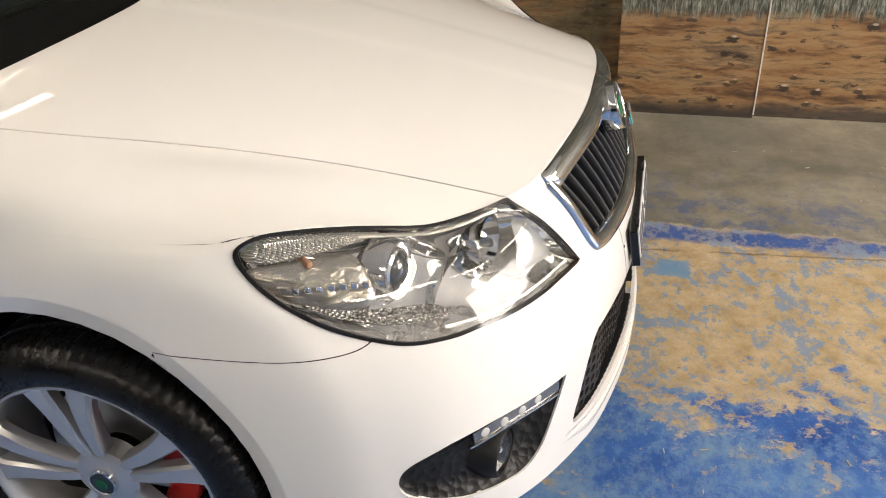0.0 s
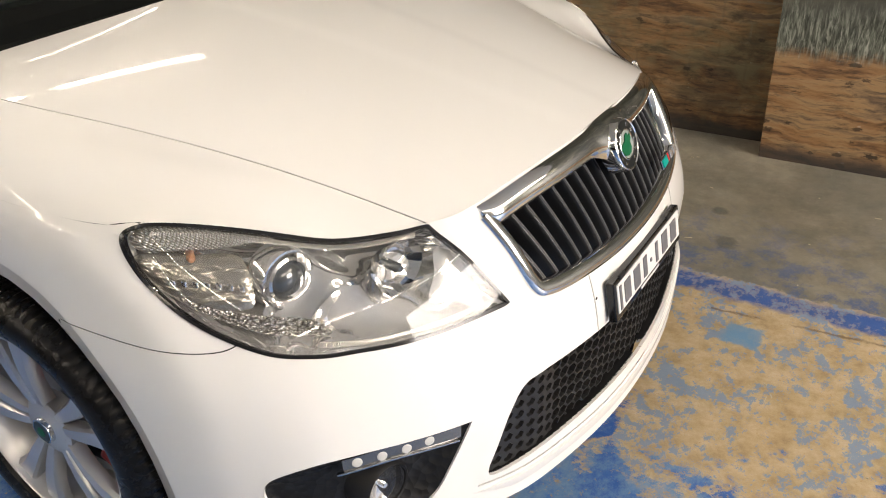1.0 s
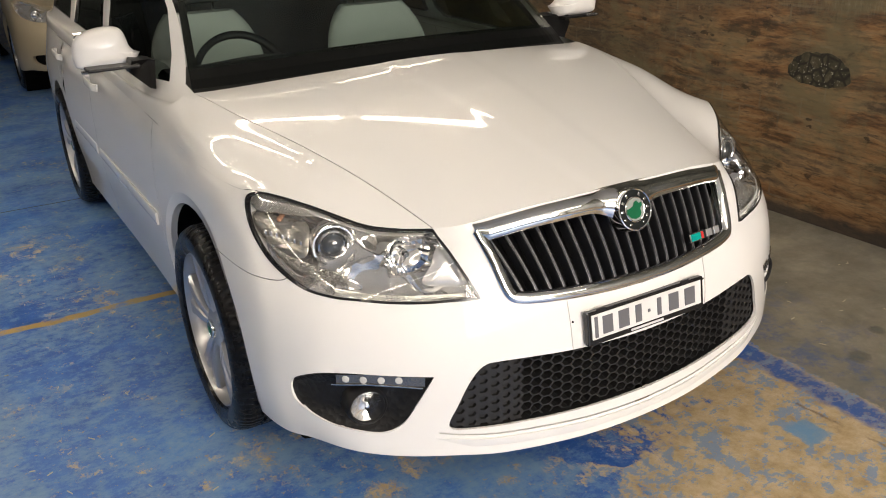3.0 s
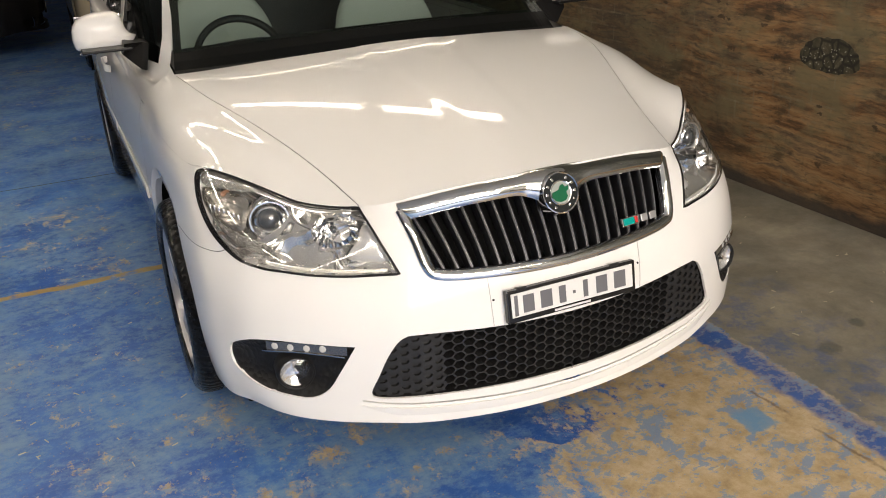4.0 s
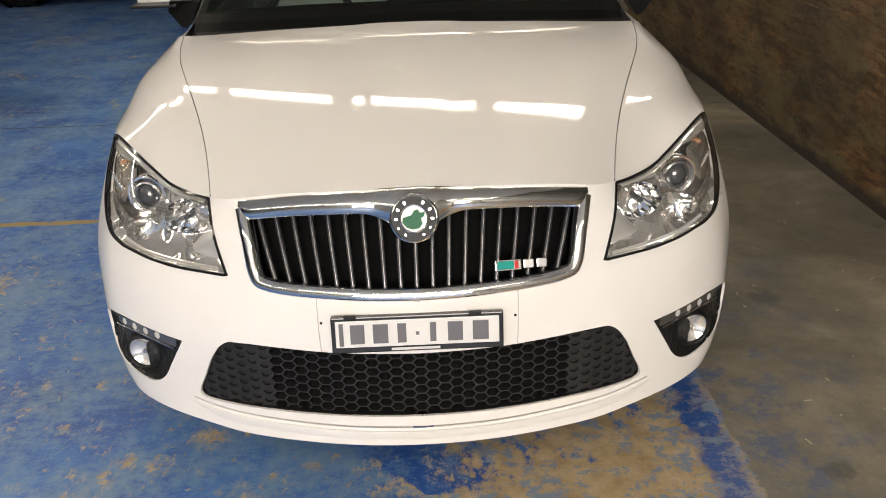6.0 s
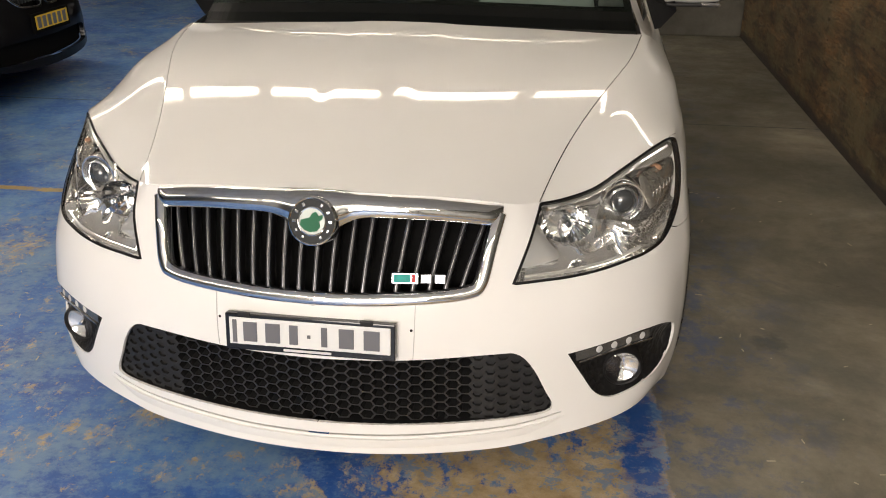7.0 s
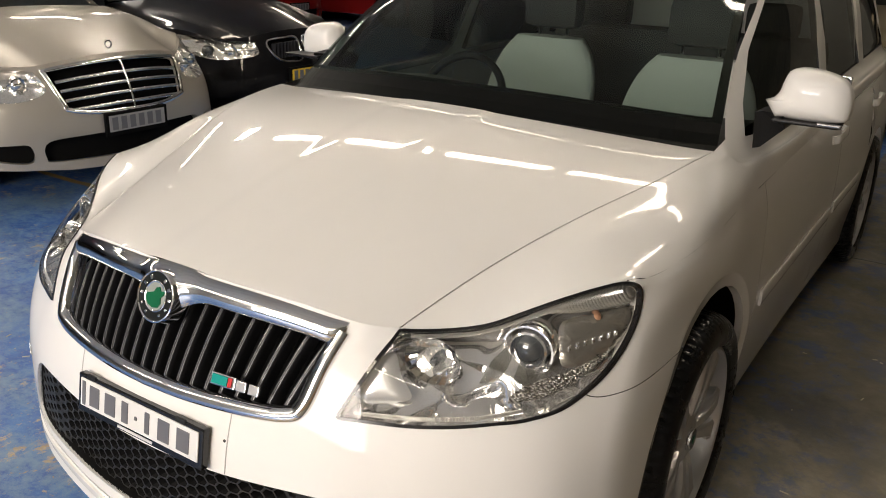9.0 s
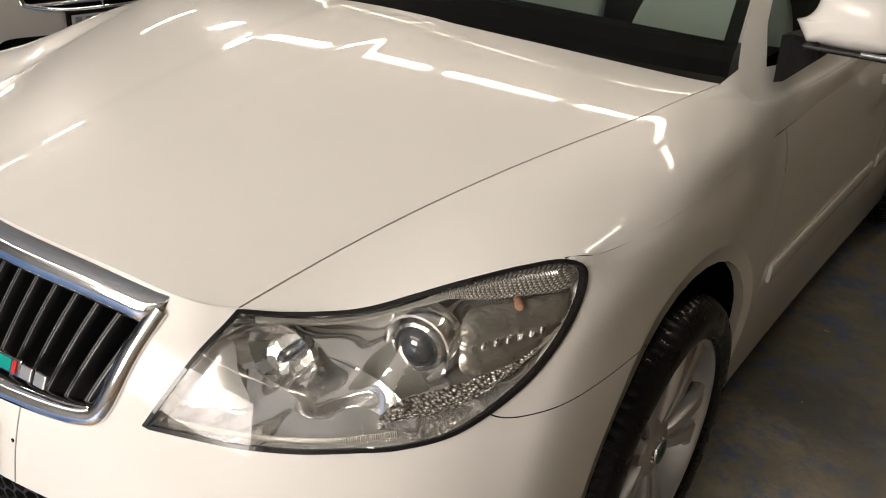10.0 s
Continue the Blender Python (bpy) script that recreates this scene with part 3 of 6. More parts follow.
new("opening_daylight", ent).matrix_basis = look((-0.2, -6.05, 2.37), (-0.2, 0, 2.37))

LAMP_Z = 3.3


def batten(x, y, rz=0.0):
    t = thing("batten_light", "white twin fluorescent batten with lit diffuser", "ceiling light", "ceiling battens", (x, y, LAMP_Z), rz)
    part("housing", boxmesh((-0.62, -0.09, 0), (0.62, 0.09, 0.06), 0.006), mat("batten_white", (0.75, 0.75, 0.72), 0.4), t)
    part("diffuser", boxmesh((-0.57, -0.05, -0.045), (0.57, 0.05, -0.001), 0.018), TUBE, t)
    part("hanger", boxmesh((-0.4, -0.01, 0.058), (-0.38, 0.01, 0.2)), DULLCHROME, t)
    part("hanger", boxmesh((0.38, -0.01, 0.058), (0.4, 0.01, 0.2)), DULLCHROME, t)
    return t


ROW_TILT = -9.0
first = batten(0.0, 3.36, ROW_TILT)
for k in (-3, -2, -1, 1):
    copy_thing(first, pose(1.35 * k, 3.36 - 0.158 * 1.35 * k, LAMP_Z, 0, 0, ROW_TILT))
# more battens, added out of view to brighten the nose, west side and far cars
for x, y, rz in [(-0.15, -2.9, 0), (-1.5, -2.9, 0), (-2.85, -2.9, 0), (-4.2, -2.9, 0), (1.2, -2.9, 0),
                 (-4.9, -0.7, 90), (-4.9, 0.9, 90), (-9.0, 11.0, 0), (-8.5, 5.5, 90), (-8.5, 0.5, 90), (-9, 16, 0)]:
    copy_thing(first, pose(x, y, LAMP_Z, 0, 0, rz))

FLOOD = lamp_mat("lit_flood_glass", (1.0, 0.9, 0.78), 70.0)


def floodlight(x, y):
    """A square lamp with a finned body on a short stem."""
    t = thing("flood_light", "square white floodlight hung from the ceiling", "ceiling light", "ceiling floodlights", (x, y, 3.25), -9.0)
    part("housing", boxmesh((-0.2, -0.2, 0.0), (0.2, 0.2, 0.09), 0.015), mat("flood_grey", (0.4, 0.4, 0.4), 0.5), t)
    part("lamp_glass", boxmesh((-0.16, -0.16, -0.012), (0.16, 0.16, -0.001), 0.004), FLOOD, t)
    part("stem", boxmesh((-0.02, -0.02, 0.088), (0.02, 0.02, 0.25)), DULLCHROME, t)
    return t


floodlight(-5.7, 4.5)
floodlight(-5.2, 2.0)

# ---- the white car ----
# plan outlines of the body's lower sheet from the nose's middle round the side, level by level
LEVELS = [
    ([0.207, 0.21, 0.219, 0.23, 0.238, 0.246, 0.25, 0.245, 0.225, 0.2, 0.19, 0.185, 0.18, 0.18, 0.2, 0.22, 0.22],
     [(0, -0.056), (0.2, -0.044), (0.4, -0.006), (0.5, 0.026), (0.6, 0.072), (0.695, 0.132), (0.76, 0.205), (0.808, 0.3), (0.85, 0.46),
      (0.862, 0.87), (0.852, 1.06), (0.842, 1.25), (0.835, 2.2), (0.845, 3.43), (0.79, 4.2), (0.6, 4.5), (0, 4.56)]),
    ([0.3] * 17,
     [(0, -0.05), (0.2, -0.037), (0.4, -0.002), (0.505, 0.03), (0.605, 0.075), (0.705, 0.138), (0.778, 0.215), (0.828, 0.315), (0.864, 0.47),
      (0.878, 0.87), (0.868, 1.06), (0.858, 1.25), (0.852, 2.2), (0.862, 3.43), (0.82, 4.2), (0.62, 4.52), (0, 4.58)]),
    ([0.4] * 17,
     [(0, -0.05), (0.2, -0.036), (0.4, -0.002), (0.505, 0.03), (0.607, 0.077), (0.707, 0.142), (0.788, 0.222), (0.838, 0.325), (0.872, 0.48),
      (0.885, 0.87), (0.878, 1.06), (0.87, 1.25), (0.868, 2.2), (0.878, 3.43), (0.84, 4.2), (0.63, 4.53), (0, 4.59)]),
    ([0.5] * 17,
     [(0, -0.043), (0.2, -0.03), (0.4, 0.005), (0.505, 0.038), (0.606, 0.085), (0.704, 0.152), (0.786, 0.235), (0.838, 0.335), (0.872, 0.49),
      (0.886, 0.87), (0.883, 1.06), (0.879, 1.25), (0.878, 2.2), (0.885, 3.43), (0.845, 4.2), (0.63, 4.53), (0, 4.59)]),
    ([0.6] * 17,
     [(0, -0.018), (0.2, -0.005), (0.395, 0.035), (0.497, 0.07), (0.6, 0.115), (0.7, 0.182), (0.778, 0.265), (0.832, 0.36), (0.868, 0.505),
      (0.883, 0.87), (0.882, 1.06), (0.879, 1.25), (0.88, 2.2), (0.885, 3.43), (0.845, 4.2), (0.63, 4.53), (0, 4.58)]),
    ([0.7] * 17,
     [(0, 0.022), (0.2, 0.036), (0.395, 0.082), (0.49, 0.12), (0.6, 0.18), (0.7, 0.258), (0.777, 0.35), (0.825, 0.44), (0.855, 0.56),
      (0.872, 0.87), (0.875, 1.06), (0.875, 1.25), (0.878, 2.2), (0.882, 3.43), (0.84, 4.2), (0.62, 4.52), (0, 4.56)]),
    ([0.815, 0.808, 0.782, 0.77, 0.77, 0.813, 0.834, 0.828, 0.828, 0.838, 0.85, 0.862, 0.89, 0.91, 0.92, 0.92, 0.92],
     [(0, 0.078), (0.2, 0.09), (0.402, 0.138), (0.482, 0.188), (0.6, 0.297), (0.7, 0.402), (0.785, 0.515), (0.812, 0.57), (0.832, 0.68),
      (0.848, 0.87), (0.85, 1.06), (0.85, 1.25), (0.848, 2.2), (0.845, 3.43), (0.79, 4.2), (0.58, 4.48), (0, 4.53)]),
]


def skirt_cage():
    """The levels as columns, with one more row that rounds the shoulder."""
    cage = []
    for k in range(17):
        col = [np.array((LEVELS[l][1][k][0], LEVELS[l][1][k][1], LEVELS[l][0][k])) for l in range(7)]
        extra = col[5] * 0.42 + col[6] * 0.58 + ((0.0075, 0, 0) if 8 <= k <= 13 else (0, 0, 0))
        cage.append(col[:6] + [extra, col[6]])
    return cage


SKIRT = Sheet(skirt_cage(), True)

# the top: columns from the middle to the shoulder, rows from the nose to the windscreen
TOP_ROWS = [
    [(0, 0.078, 0.815), (0.2, 0.09, 0.808), (0.402, 0.138, 0.782), (0.482, 0.188, 0.77), (0.6, 0.297, 0.77), (0.7, 0.402, 0.813), (0.785, 0.515, 0.834), (0.812, 0.57, 0.828)],
    [(0, 0.36, 0.881), (0.22, 0.37, 0.876), (0.44, 0.42, 0.86), (0.55, 0.46, 0.84), (0.64, 0.53, 0.856), (0.722, 0.6, 0.865), (0.795, 0.655, 0.85), (0.832, 0.68, 0.828)],
    [(0, 0.7, 0.95), (0.25, 0.7, 0.9455), (0.52, 0.73, 0.928), (0.653, 0.76, 0.913), (0.732, 0.8, 0.91), (0.793, 0.83, 0.896), (0.832, 0.855, 0.87), (0.848, 0.87, 0.838)],
    [(0, 0.9, 0.982), (0.28, 0.9, 0.976), (0.57, 0.93, 0.957), (0.712, 0.95, 0.943), (0.766, 0.99, 0.934), (0.807, 1.02, 0.915), (0.838, 1.045, 0.887), (0.85, 1.06, 0.85)],
    [(0, 1.06, 1.003), (0.29, 1.07, 0.997), (0.59, 1.13, 0.976), (0.75, 1.17, 0.965), (0.785, 1.2, 0.948), (0.812, 1.22, 0.926), (0.835, 1.24, 0.897), (0.85, 1.25, 0.862)],
]


class FairSheet(Sheet):
    """A sheet whose part inside the bonnet's seam is faired to one low-order surface; the wing follows and fades back."""

    coef = None

    @staticmethod
    def terms(P):
        x2, y = (P[:, 0] / 0.7) ** 2, P[:, 1]
        return np.stack([x2**p * y**q for p in range(3) for q in range(4)], 1)

    def fair(self, seam):
        self.seam_a = seam
        a, v = (g.ravel() for g in np.meshgrid(np.linspace(0, seam, 40), np.linspace(0, self.nv, 60), indexing="ij"))
        P = Sheet.at(self, a, v)
        self.coef = np.linalg.lstsq(self.terms(P), P[:, 2], rcond=None)[0]
        return self

    def at(self, a, v):
        P = Sheet.at(self, a, v)
        if self.coef is not None:
            a, v = np.broadcast_arrays(np.atleast_1d(np.asarray(a, float)), np.atleast_1d(np.asarray(v, float)))
            Q = Sheet.at(self, np.minimum(a, self.seam_a), v)
            t = np.clip((a - self.seam_a) / 2.5, 0, 1)
            P[:, 2] += (self.terms(Q) @ self.coef - Q[:, 2]) * (1 - t * t * (3 - 2 * t))
        return P


TOP = FairSheet([[TOP_ROWS[r][c] for r in range(5)] for c in range(8)], True).fair(3.0)

# greenhouse: from the belt line over the side to the roof's middle
UPPER_ROWS = [
    [(0.849, 1.262, 0.864), (0.816, 1.25, 0.925), (0.752, 1.258, 0.962), (0.676, 1.545, 1.18), (0.61, 1.86, 1.375), (0.32, 1.79, 1.425), (0, 1.76, 1.44)],
    [(0.849, 1.6, 0.874), (0.834, 1.6, 0.917), (0.8, 1.6, 0.944), (0.735, 1.78, 1.17), (0.615, 2.0, 1.4), (0.32, 2.0, 1.448), (0, 2.0, 1.46)],
    [(0.848, 2.3, 0.893), (0.838, 2.3, 0.932), (0.8, 2.3, 0.96), (0.74, 2.35, 1.2), (0.615, 2.4, 1.42), (0.32, 2.4, 1.465), (0, 2.4, 1.475)],
    [(0.845, 3.3, 0.91), (0.832, 3.3, 0.95), (0.79, 3.3, 0.983), (0.735, 3.3, 1.2), (0.605, 3.3, 1.41), (0.32, 3.3, 1.45), (0, 3.3, 1.46)],
    [(0.79, 4.2, 0.92), (0.778, 4.2, 0.958), (0.74, 4.2, 0.99), (0.68, 4.15, 1.19), (0.56, 4.1, 1.37), (0.3, 4.1, 1.41), (0, 4.1, 1.42)],
    [(0.56, 4.49, 0.92), (0.545, 4.485, 0.958), (0.5, 4.47, 0.99), (0.47, 4.4, 1.19), (0.42, 4.28, 1.34), (0.25, 4.28, 1.37), (0, 4.28, 1.38)],
]
UPPER = Sheet(UPPER_ROWS)

# outlines of the openings, on the car's left side
HEADLAMP = SKIRT.outline([(0.482, 0.187, 0.765), (0.482, 0.187, 0.765), (0.53, 0.228, 0.762), (0.6, 0.295, 0.765), (0.654, 0.35, 0.786), (0.705, 0.405, 0.809),
                          (0.75, 0.46, 0.825), (0.79, 0.52, 0.828), (0.81, 0.545, 0.805), (0.823, 0.498, 0.752), (0.815, 0.408, 0.694), (0.784, 0.305, 0.654), (0.737, 0.237, 0.64), (0.69, 0.19, 0.637),
                          (0.633, 0.14, 0.634), (0.563, 0.1, 0.63), (0.5, 0.08, 0.626), (0.433, 0.066, 0.62), (0.433, 0.066, 0.62)])
GRILLE = SKIRT.outline([(-0.05, -0.03, 0.601), (0.12, -0.015, 0.6), (0.26, 0.005, 0.603), (0.345, 0.025, 0.612), (0.37, 0.045, 0.63), (0.385, 0.085, 0.7), (0.4, 0.13, 0.765), (0.405, 0.14, 0.79), (0.405, 0.14, 0.8), (0.405, 0.14, 0.8), (0.2, 0.1, 0.83), (-0.05, 0.08, 0.84), (-0.05, 0.08, 0.84)])
LOWGRILLE = SKIRT.outline([(-0.05, -0.05, 0.458), (-0.05, -0.05, 0.458), (0.2, -0.04, 0.462), (0.4, 0.0, 0.474), (0.455, 0.015, 0.47), (0.49, 0.025, 0.43), (0.518, 0.035, 0.37), (0.537, 0.045, 0.325), (0.525, 0.04, 0.306), (0.46, 0.02, 0.3), (0.3, -0.02, 0.291), (0.15, -0.04, 0.287), (-0.05, -0.05, 0.285), (-0.05, -0.05, 0.285)])
FOGBAY = SKIRT.outline([(0.565, 0.06, 0.455), (0.565, 0.06, 0.455), (0.62, 0.09, 0.46), (0.68, 0.13, 0.464), (0.74, 0.18, 0.465), (0.792, 0.236, 0.454), (0.822, 0.303, 0.416), (0.816, 0.303, 0.361), (0.778, 0.231, 0.328), (0.72, 0.16, 0.312), (0.67, 0.12, 0.31), (0.63, 0.1, 0.335), (0.6, 0.085, 0.385)])
HUB, ARCH = (0.87, 0.318), 0.374
arch = [(0.88, 0.905 + ARCH * math.cos(a), 0.32 + ARCH * math.sin(a)) for a in np.linspace(-0.45, math.pi + 0.45, 26)]
arch = [(0.85, arch[0][1], 0.1)] + arch + [(0.85, arch[-1][1], 0.1)]
WHEELARCH = SKIRT.flat(SKIRT.find(arch))
WHEELARCH[[0, -1], 1] = -0.05
arch_rear = [(0.88, 3.46 + 0.34 * math.cos(a), 0.33 + 0.34 * math.sin(a)) for a in np.linspace(-0.45, math.pi + 0.45, 20)]
REARARCH = SKIRT.flat(SKIRT.find([(0.85, arch_rear[0][1], 0.1)] + arch_rear + [(0.85, arch_rear[-1][1], 0.1)]))
REARARCH[[0, -1], 1] = -0.05
BUMPERSEAM = SKIRT.seam([(0.795, 0.335, 0.69), (0.803, 0.34, 0.668), (0.822, 0.375, 0.653), (0.85, 0.45, 0.648), (0.872, 0.55, 0.647), (0.884, 0.69, 0.647)], 0.0013)
DOORSEAM = SKIRT.seam([(0.85, 1.30, 0.12), (0.87, 1.31, 0.4), (0.88, 1.32, 0.7), (0.8, 1.34, 1.0)], 0.0028)
MIDSEAM = SKIRT.seam([(0.85, 2.38, 0.12), (0.87, 2.4, 0.4), (0.88, 2.42, 0.7), (0.8, 2.44, 1.05)], 0.0028)
BACKSEAM = SKIRT.seam([(0.85, 3.0, 0.12), (0.87, 3.06, 0.4), (0.88, 3.3, 0.7), (0.8, 3.42, 1.05)], 0.0028)
LIPGROOVE = SKIRT.seam([(0.0, -0.05, 0.2555), (0.2, -0.037, 0.2605), (0.4, -0.002, 0.275), (0.5, 0.028, 0.288), (0.56, 0.055, 0.3)], 0.0045)
HOLES = [HEADLAMP, GRILLE, LOWGRILLE, FOGBAY, WHEELARCH, REARARCH, LIPGROOVE, BUMPERSEAM, DOORSEAM, MIDSEAM, BACKSEAM]

seam_line = SKIRT.unflat(BUMPERSEAM[: len(BUMPERSEAM) // 2])
order = np.argsort(seam_line[:, 0])
arch_a = SKIRT.find([(0.885, 0.905, 0.5)])[0, 0]
door_a, mid_a, back_a = (SKIRT.find([p])[0, 0] for p in ((0.88, 1.315, 0.5), (0.88, 2.41, 0.5), (0.88, 3.2, 0.5)))


def in_bumper(av):
    """In front of the wheel and below the seam with the wing, or between and below the lamps."""
    lim = np.interp(av[:, 0], seam_line[order, 0], seam_line[order, 1], left=99, right=-1)
    return (av[:, 0] < arch_a) & (av[:, 1] < lim)


def in_wing(av):
    return ~in_bumper(av) & (av[:, 0] < np.interp(av[:, 1], [0, 6], [door_a, door_a + 0.02]))


lip_loops = [SKIRT.flat(SKIRT.find([(0.88, 0.905 + r * math.cos(q), 0.32 + r * math.sin(q)) for q in np.linspace(-0.3, math.pi + 0.3, 50)])) for r in (ARCH + 0.031, ARCH + 0.036)]


def arch_lip(m):
    """The flat lip pressed round the wheel opening, tilted in towards the tyre."""
    V, F, N = np.array(m[0]), m[1], np.array(m[2])
    d = V[:, 1:] - (0.905, 0.32)
    r = np.linalg.norm(d, axis=1)
    s = np.clip((ARCH + 0.036 - r) / 0.005, 0, 1)
    V[:, 0] -= s * np.clip(ARCH + 0.036 - r, 0, 0.036) * 0.22
    N[:, 1:] -= (s * 0.42 / np.maximum(r, 0.1))[:, None] * d
    return V, F, N / np.linalg.norm(N, axis=1)[:, None]


def arch_rim(keep):
    V, F = SKIRT.rim(WHEELARCH, 0.02, keep)
    return V - (0.0079, 0, 0), F


car = thing("car", "glossy white estate car parked on worn blue floor", "car")
b = arch_lip(SKIRT.mesh(0, 9.6, 0.016, HOLES, in_bumper, marks=lip_loops))
rims = [SKIRT.rim(L, d, in_bumper) for L, d in ((HEADLAMP, 0.03), (GRILLE, 0.03), (LOWGRILLE, 0.008), (FOGBAY, 0.007), (LIPGROOVE, 0.008))]
rims.append(arch_rim(in_bumper))
half = merge(b, *rims)
bumper = part("front_bumper", merge(half, flip(half)), WHITE, car)
w = arch_lip(SKIRT.mesh(6, 11.4, 0.02, HOLES, in_wing, marks=lip_loops))
wing_low = lambda: merge(w, *[SKIRT.rim(L, d, in_wing) for L, d in ((HEADLAMP, 0.03), (DOORSEAM, 0.02))], arch_rim(in_wing))
w2 = TOP.mesh(3.0, 7, 0.02, [])


def soften(lower, upper):
    """One shared normal along the crease between two sheets."""
    up = np.where(np.linalg.norm(upper[0] - lower[0][np.argmin(((upper[0][:, None] - lower[0][None]) ** 2).sum(2), axis=1)], axis=1) < 0.012)[0]
    for i in up:
        d = ((lower[0] - upper[0][i]) ** 2).sum(1)
        for j in np.where(d < 0.02**2)[0]:
            n = lower[2][j] + upper[2][i]
            lower[2][j] = n / np.linalg.norm(n)
        n = upper[2][i] + lower[2][np.argmin(d)]
        upper[2][i] = n / np.linalg.norm(n)


soften(w, w2)
wing = merge(wing_low(), w2, TOP.rim(TOP.flat([(3.0, v) for v in np.linspace(0, 4, 30)]), 0.02))
part("wing", wing, WHITE, car)
part("wing", flip(wing), WHITE, car)
def spine(P, N, V):
    """The raised middle of the bonnet between its two creases."""
    x, y = np.abs(P[:, 0]), P[:, 1]
    half_width = np.interp(y, [0.08, 1.1], [0.075, 0.15])
    t = np.clip((half_width + 0.028 - x) / 0.056, 0, 1)
    Q = P.copy()
    Q[:, 2] += 0.0021 * t * t * (3 - 2 * t) * np.interp(y, [0.08, 0.25], [1.3, 1.0])
    return Q


def own_normals(m):
    """Normals from the faces themselves."""
    V, F = np.array(m[0]), np.array(m[1])
    fn = np.cross(V[F[:, 1]] - V[F[:, 0]], V[F[:, 2]] - V[F[:, 0]])
    n = np.zeros_like(V)
    for k in range(3):
        np.add.at(n, F[:, k], fn)
    n[np.abs(V[:, 0]) < 1e-4, 0] = 0
    return V, F, n / np.maximum(np.linalg.norm(n, axis=1), 1e-12)[:, None]


bn = own_normals(TOP.mesh(0, 2.965, 0.011, [], push=spine))
edge_side = TOP.flat([(2.965, v) for v in np.linspace(0, 4, 30)])
edge_front = TOP.flat([(a, 0.0) for a in np.linspace(0, 2.965, 30)])
half = merge(bn, TOP.rim(edge_side, 0.02), TOP.rim(edge_front, 0.025))
part("bonnet", merge(half, flip(half)), WHITE, car)
front_door = SKIRT.mesh(11, 12.6, 0.05, HOLES, lambda av: (av[:, 0] > door_a) & (av[:, 0] < mid_a))
rear_door = SKIRT.mesh(12, 13.2, 0.05, HOLES, lambda av: (av[:, 0] > mid_a) & (av[:, 0] < back_a + 0.0 * av[:, 1]))
quarter = SKIRT.mesh(12.5, 16, 0.05, HOLES, lambda av: av[:, 0] > back_a)
for nm, msh in (("front_door", front_door), ("rear_door", rear_door), ("rear_quarter", quarter)):
    part(nm, msh, WHITE, car)
    part(nm, flip(msh), WHITE, car)

# the corner between bonnet, wing and windscreen pillar
n = 26
va, vb = np.linspace(2.97, 7, n), np.linspace(2.12, 0, n)
A, B = TOP.at(va, np.full(n, 3.98)), UPPER.at(np.full(n, 0.03), vb)
NA, NB = TOP.normal(va, np.full(n, 3.98)), UPPER.normal(np.full(n, 0.03), vb)
NA, NB = (q * np.where((q * (0.5, 0, 1)).sum(1) < 0, -1, 1)[:, None] for q in (NA, NB))
corner = grid_mesh(np.array([A * (1 - q) + B * q - (0, 0, 0.0008) for q in np.linspace(0, 1, 9)]))
cn = np.concatenate([NA * (1 - q) + NB * q for q in np.linspace(0, 1, 9)])
cn /= np.linalg.norm(cn, axis=1)[:, None]
corner = (corner[0], [tuple(reversed(f)) for f in corner[1]], cn)
part("pillar_foot", corner, WHITE, car)
part("pillar_foot", flip(corner), WHITE, car)

# windows in the greenhouse
W_FRONT = UPPER.flat([(0.4, 2.12), (0.32, 2.50), (0.22, 3.00), (0.3, 3.55), (0.62, 3.80), (1.9, 3.80), (1.97, 3.60), (1.97, 2.30), (1.9, 2.10), (1.0, 2.10)])
W_REAR = UPPER.flat([(2.1, 2.12), (2.08, 3.70), (2.2, 3.80), (2.8, 3.80), (2.85, 3.60), (2.85, 2.12)])
W_BACK = UPPER.flat([(2.97, 2.12), (2.97, 3.60), (3.1, 3.80), (3.7, 3.70), (3.85, 2.30), (3.7, 2.12)])
GHOLES = [W_FRONT, W_REAR, W_BACK]
half = UPPER.mesh(0, 5, 0.05, GHOLES)
part("roof_shell", merge(half, flip(half)), WHITE, car)
TINT = clear("window_glass", (0.2, 0.24, 0.22))
for L in GHOLES:
    g, r = UPPER.mesh(0, 5, 0.06, [], only=L, offset=-0.008), UPPER.rim(L, 0.02)
    part("window_seal", r, BLACK, car)
    part("window_seal", flip(r), BLACK, car)
    for q in (g, flip(g)):
        part("side_window", q, TINT, car, "tinted side window glass").visible_shadow = False

# windscreen
base = spline([(-0.735, 1.245, 0.966), (-0.60, 1.165, 0.98), (-0.3, 1.1, 0.996), (0, 1.085, 1.0), (0.3, 1.1, 0.996), (0.60, 1.165, 0.98), (0.735, 1.245, 0.966)], 6)
head = spline([(-0.60, 1.865, 1.37), (-0.5, 1.825, 1.395), (-0.3, 1.785, 1.42), (0, 1.765, 1.433), (0.3, 1.785, 1.42), (0.5, 1.825, 1.395), (0.60, 1.865, 1.37)], 6)
rows = [base * (1 - t) + head * t + np.array([0, -0.02, 0.03]) * math.sin(math.pi * t) for t in np.linspace(0.09, 1, 12)]
glass = part("windscreen", grid_mesh(np.array(rows)[:, ::-1]), clear("windscreen_glass", (0.45, 0.56, 0.5)), car, "green-tinted windscreen glass")
smooth(glass)
glass.visible_shadow = False



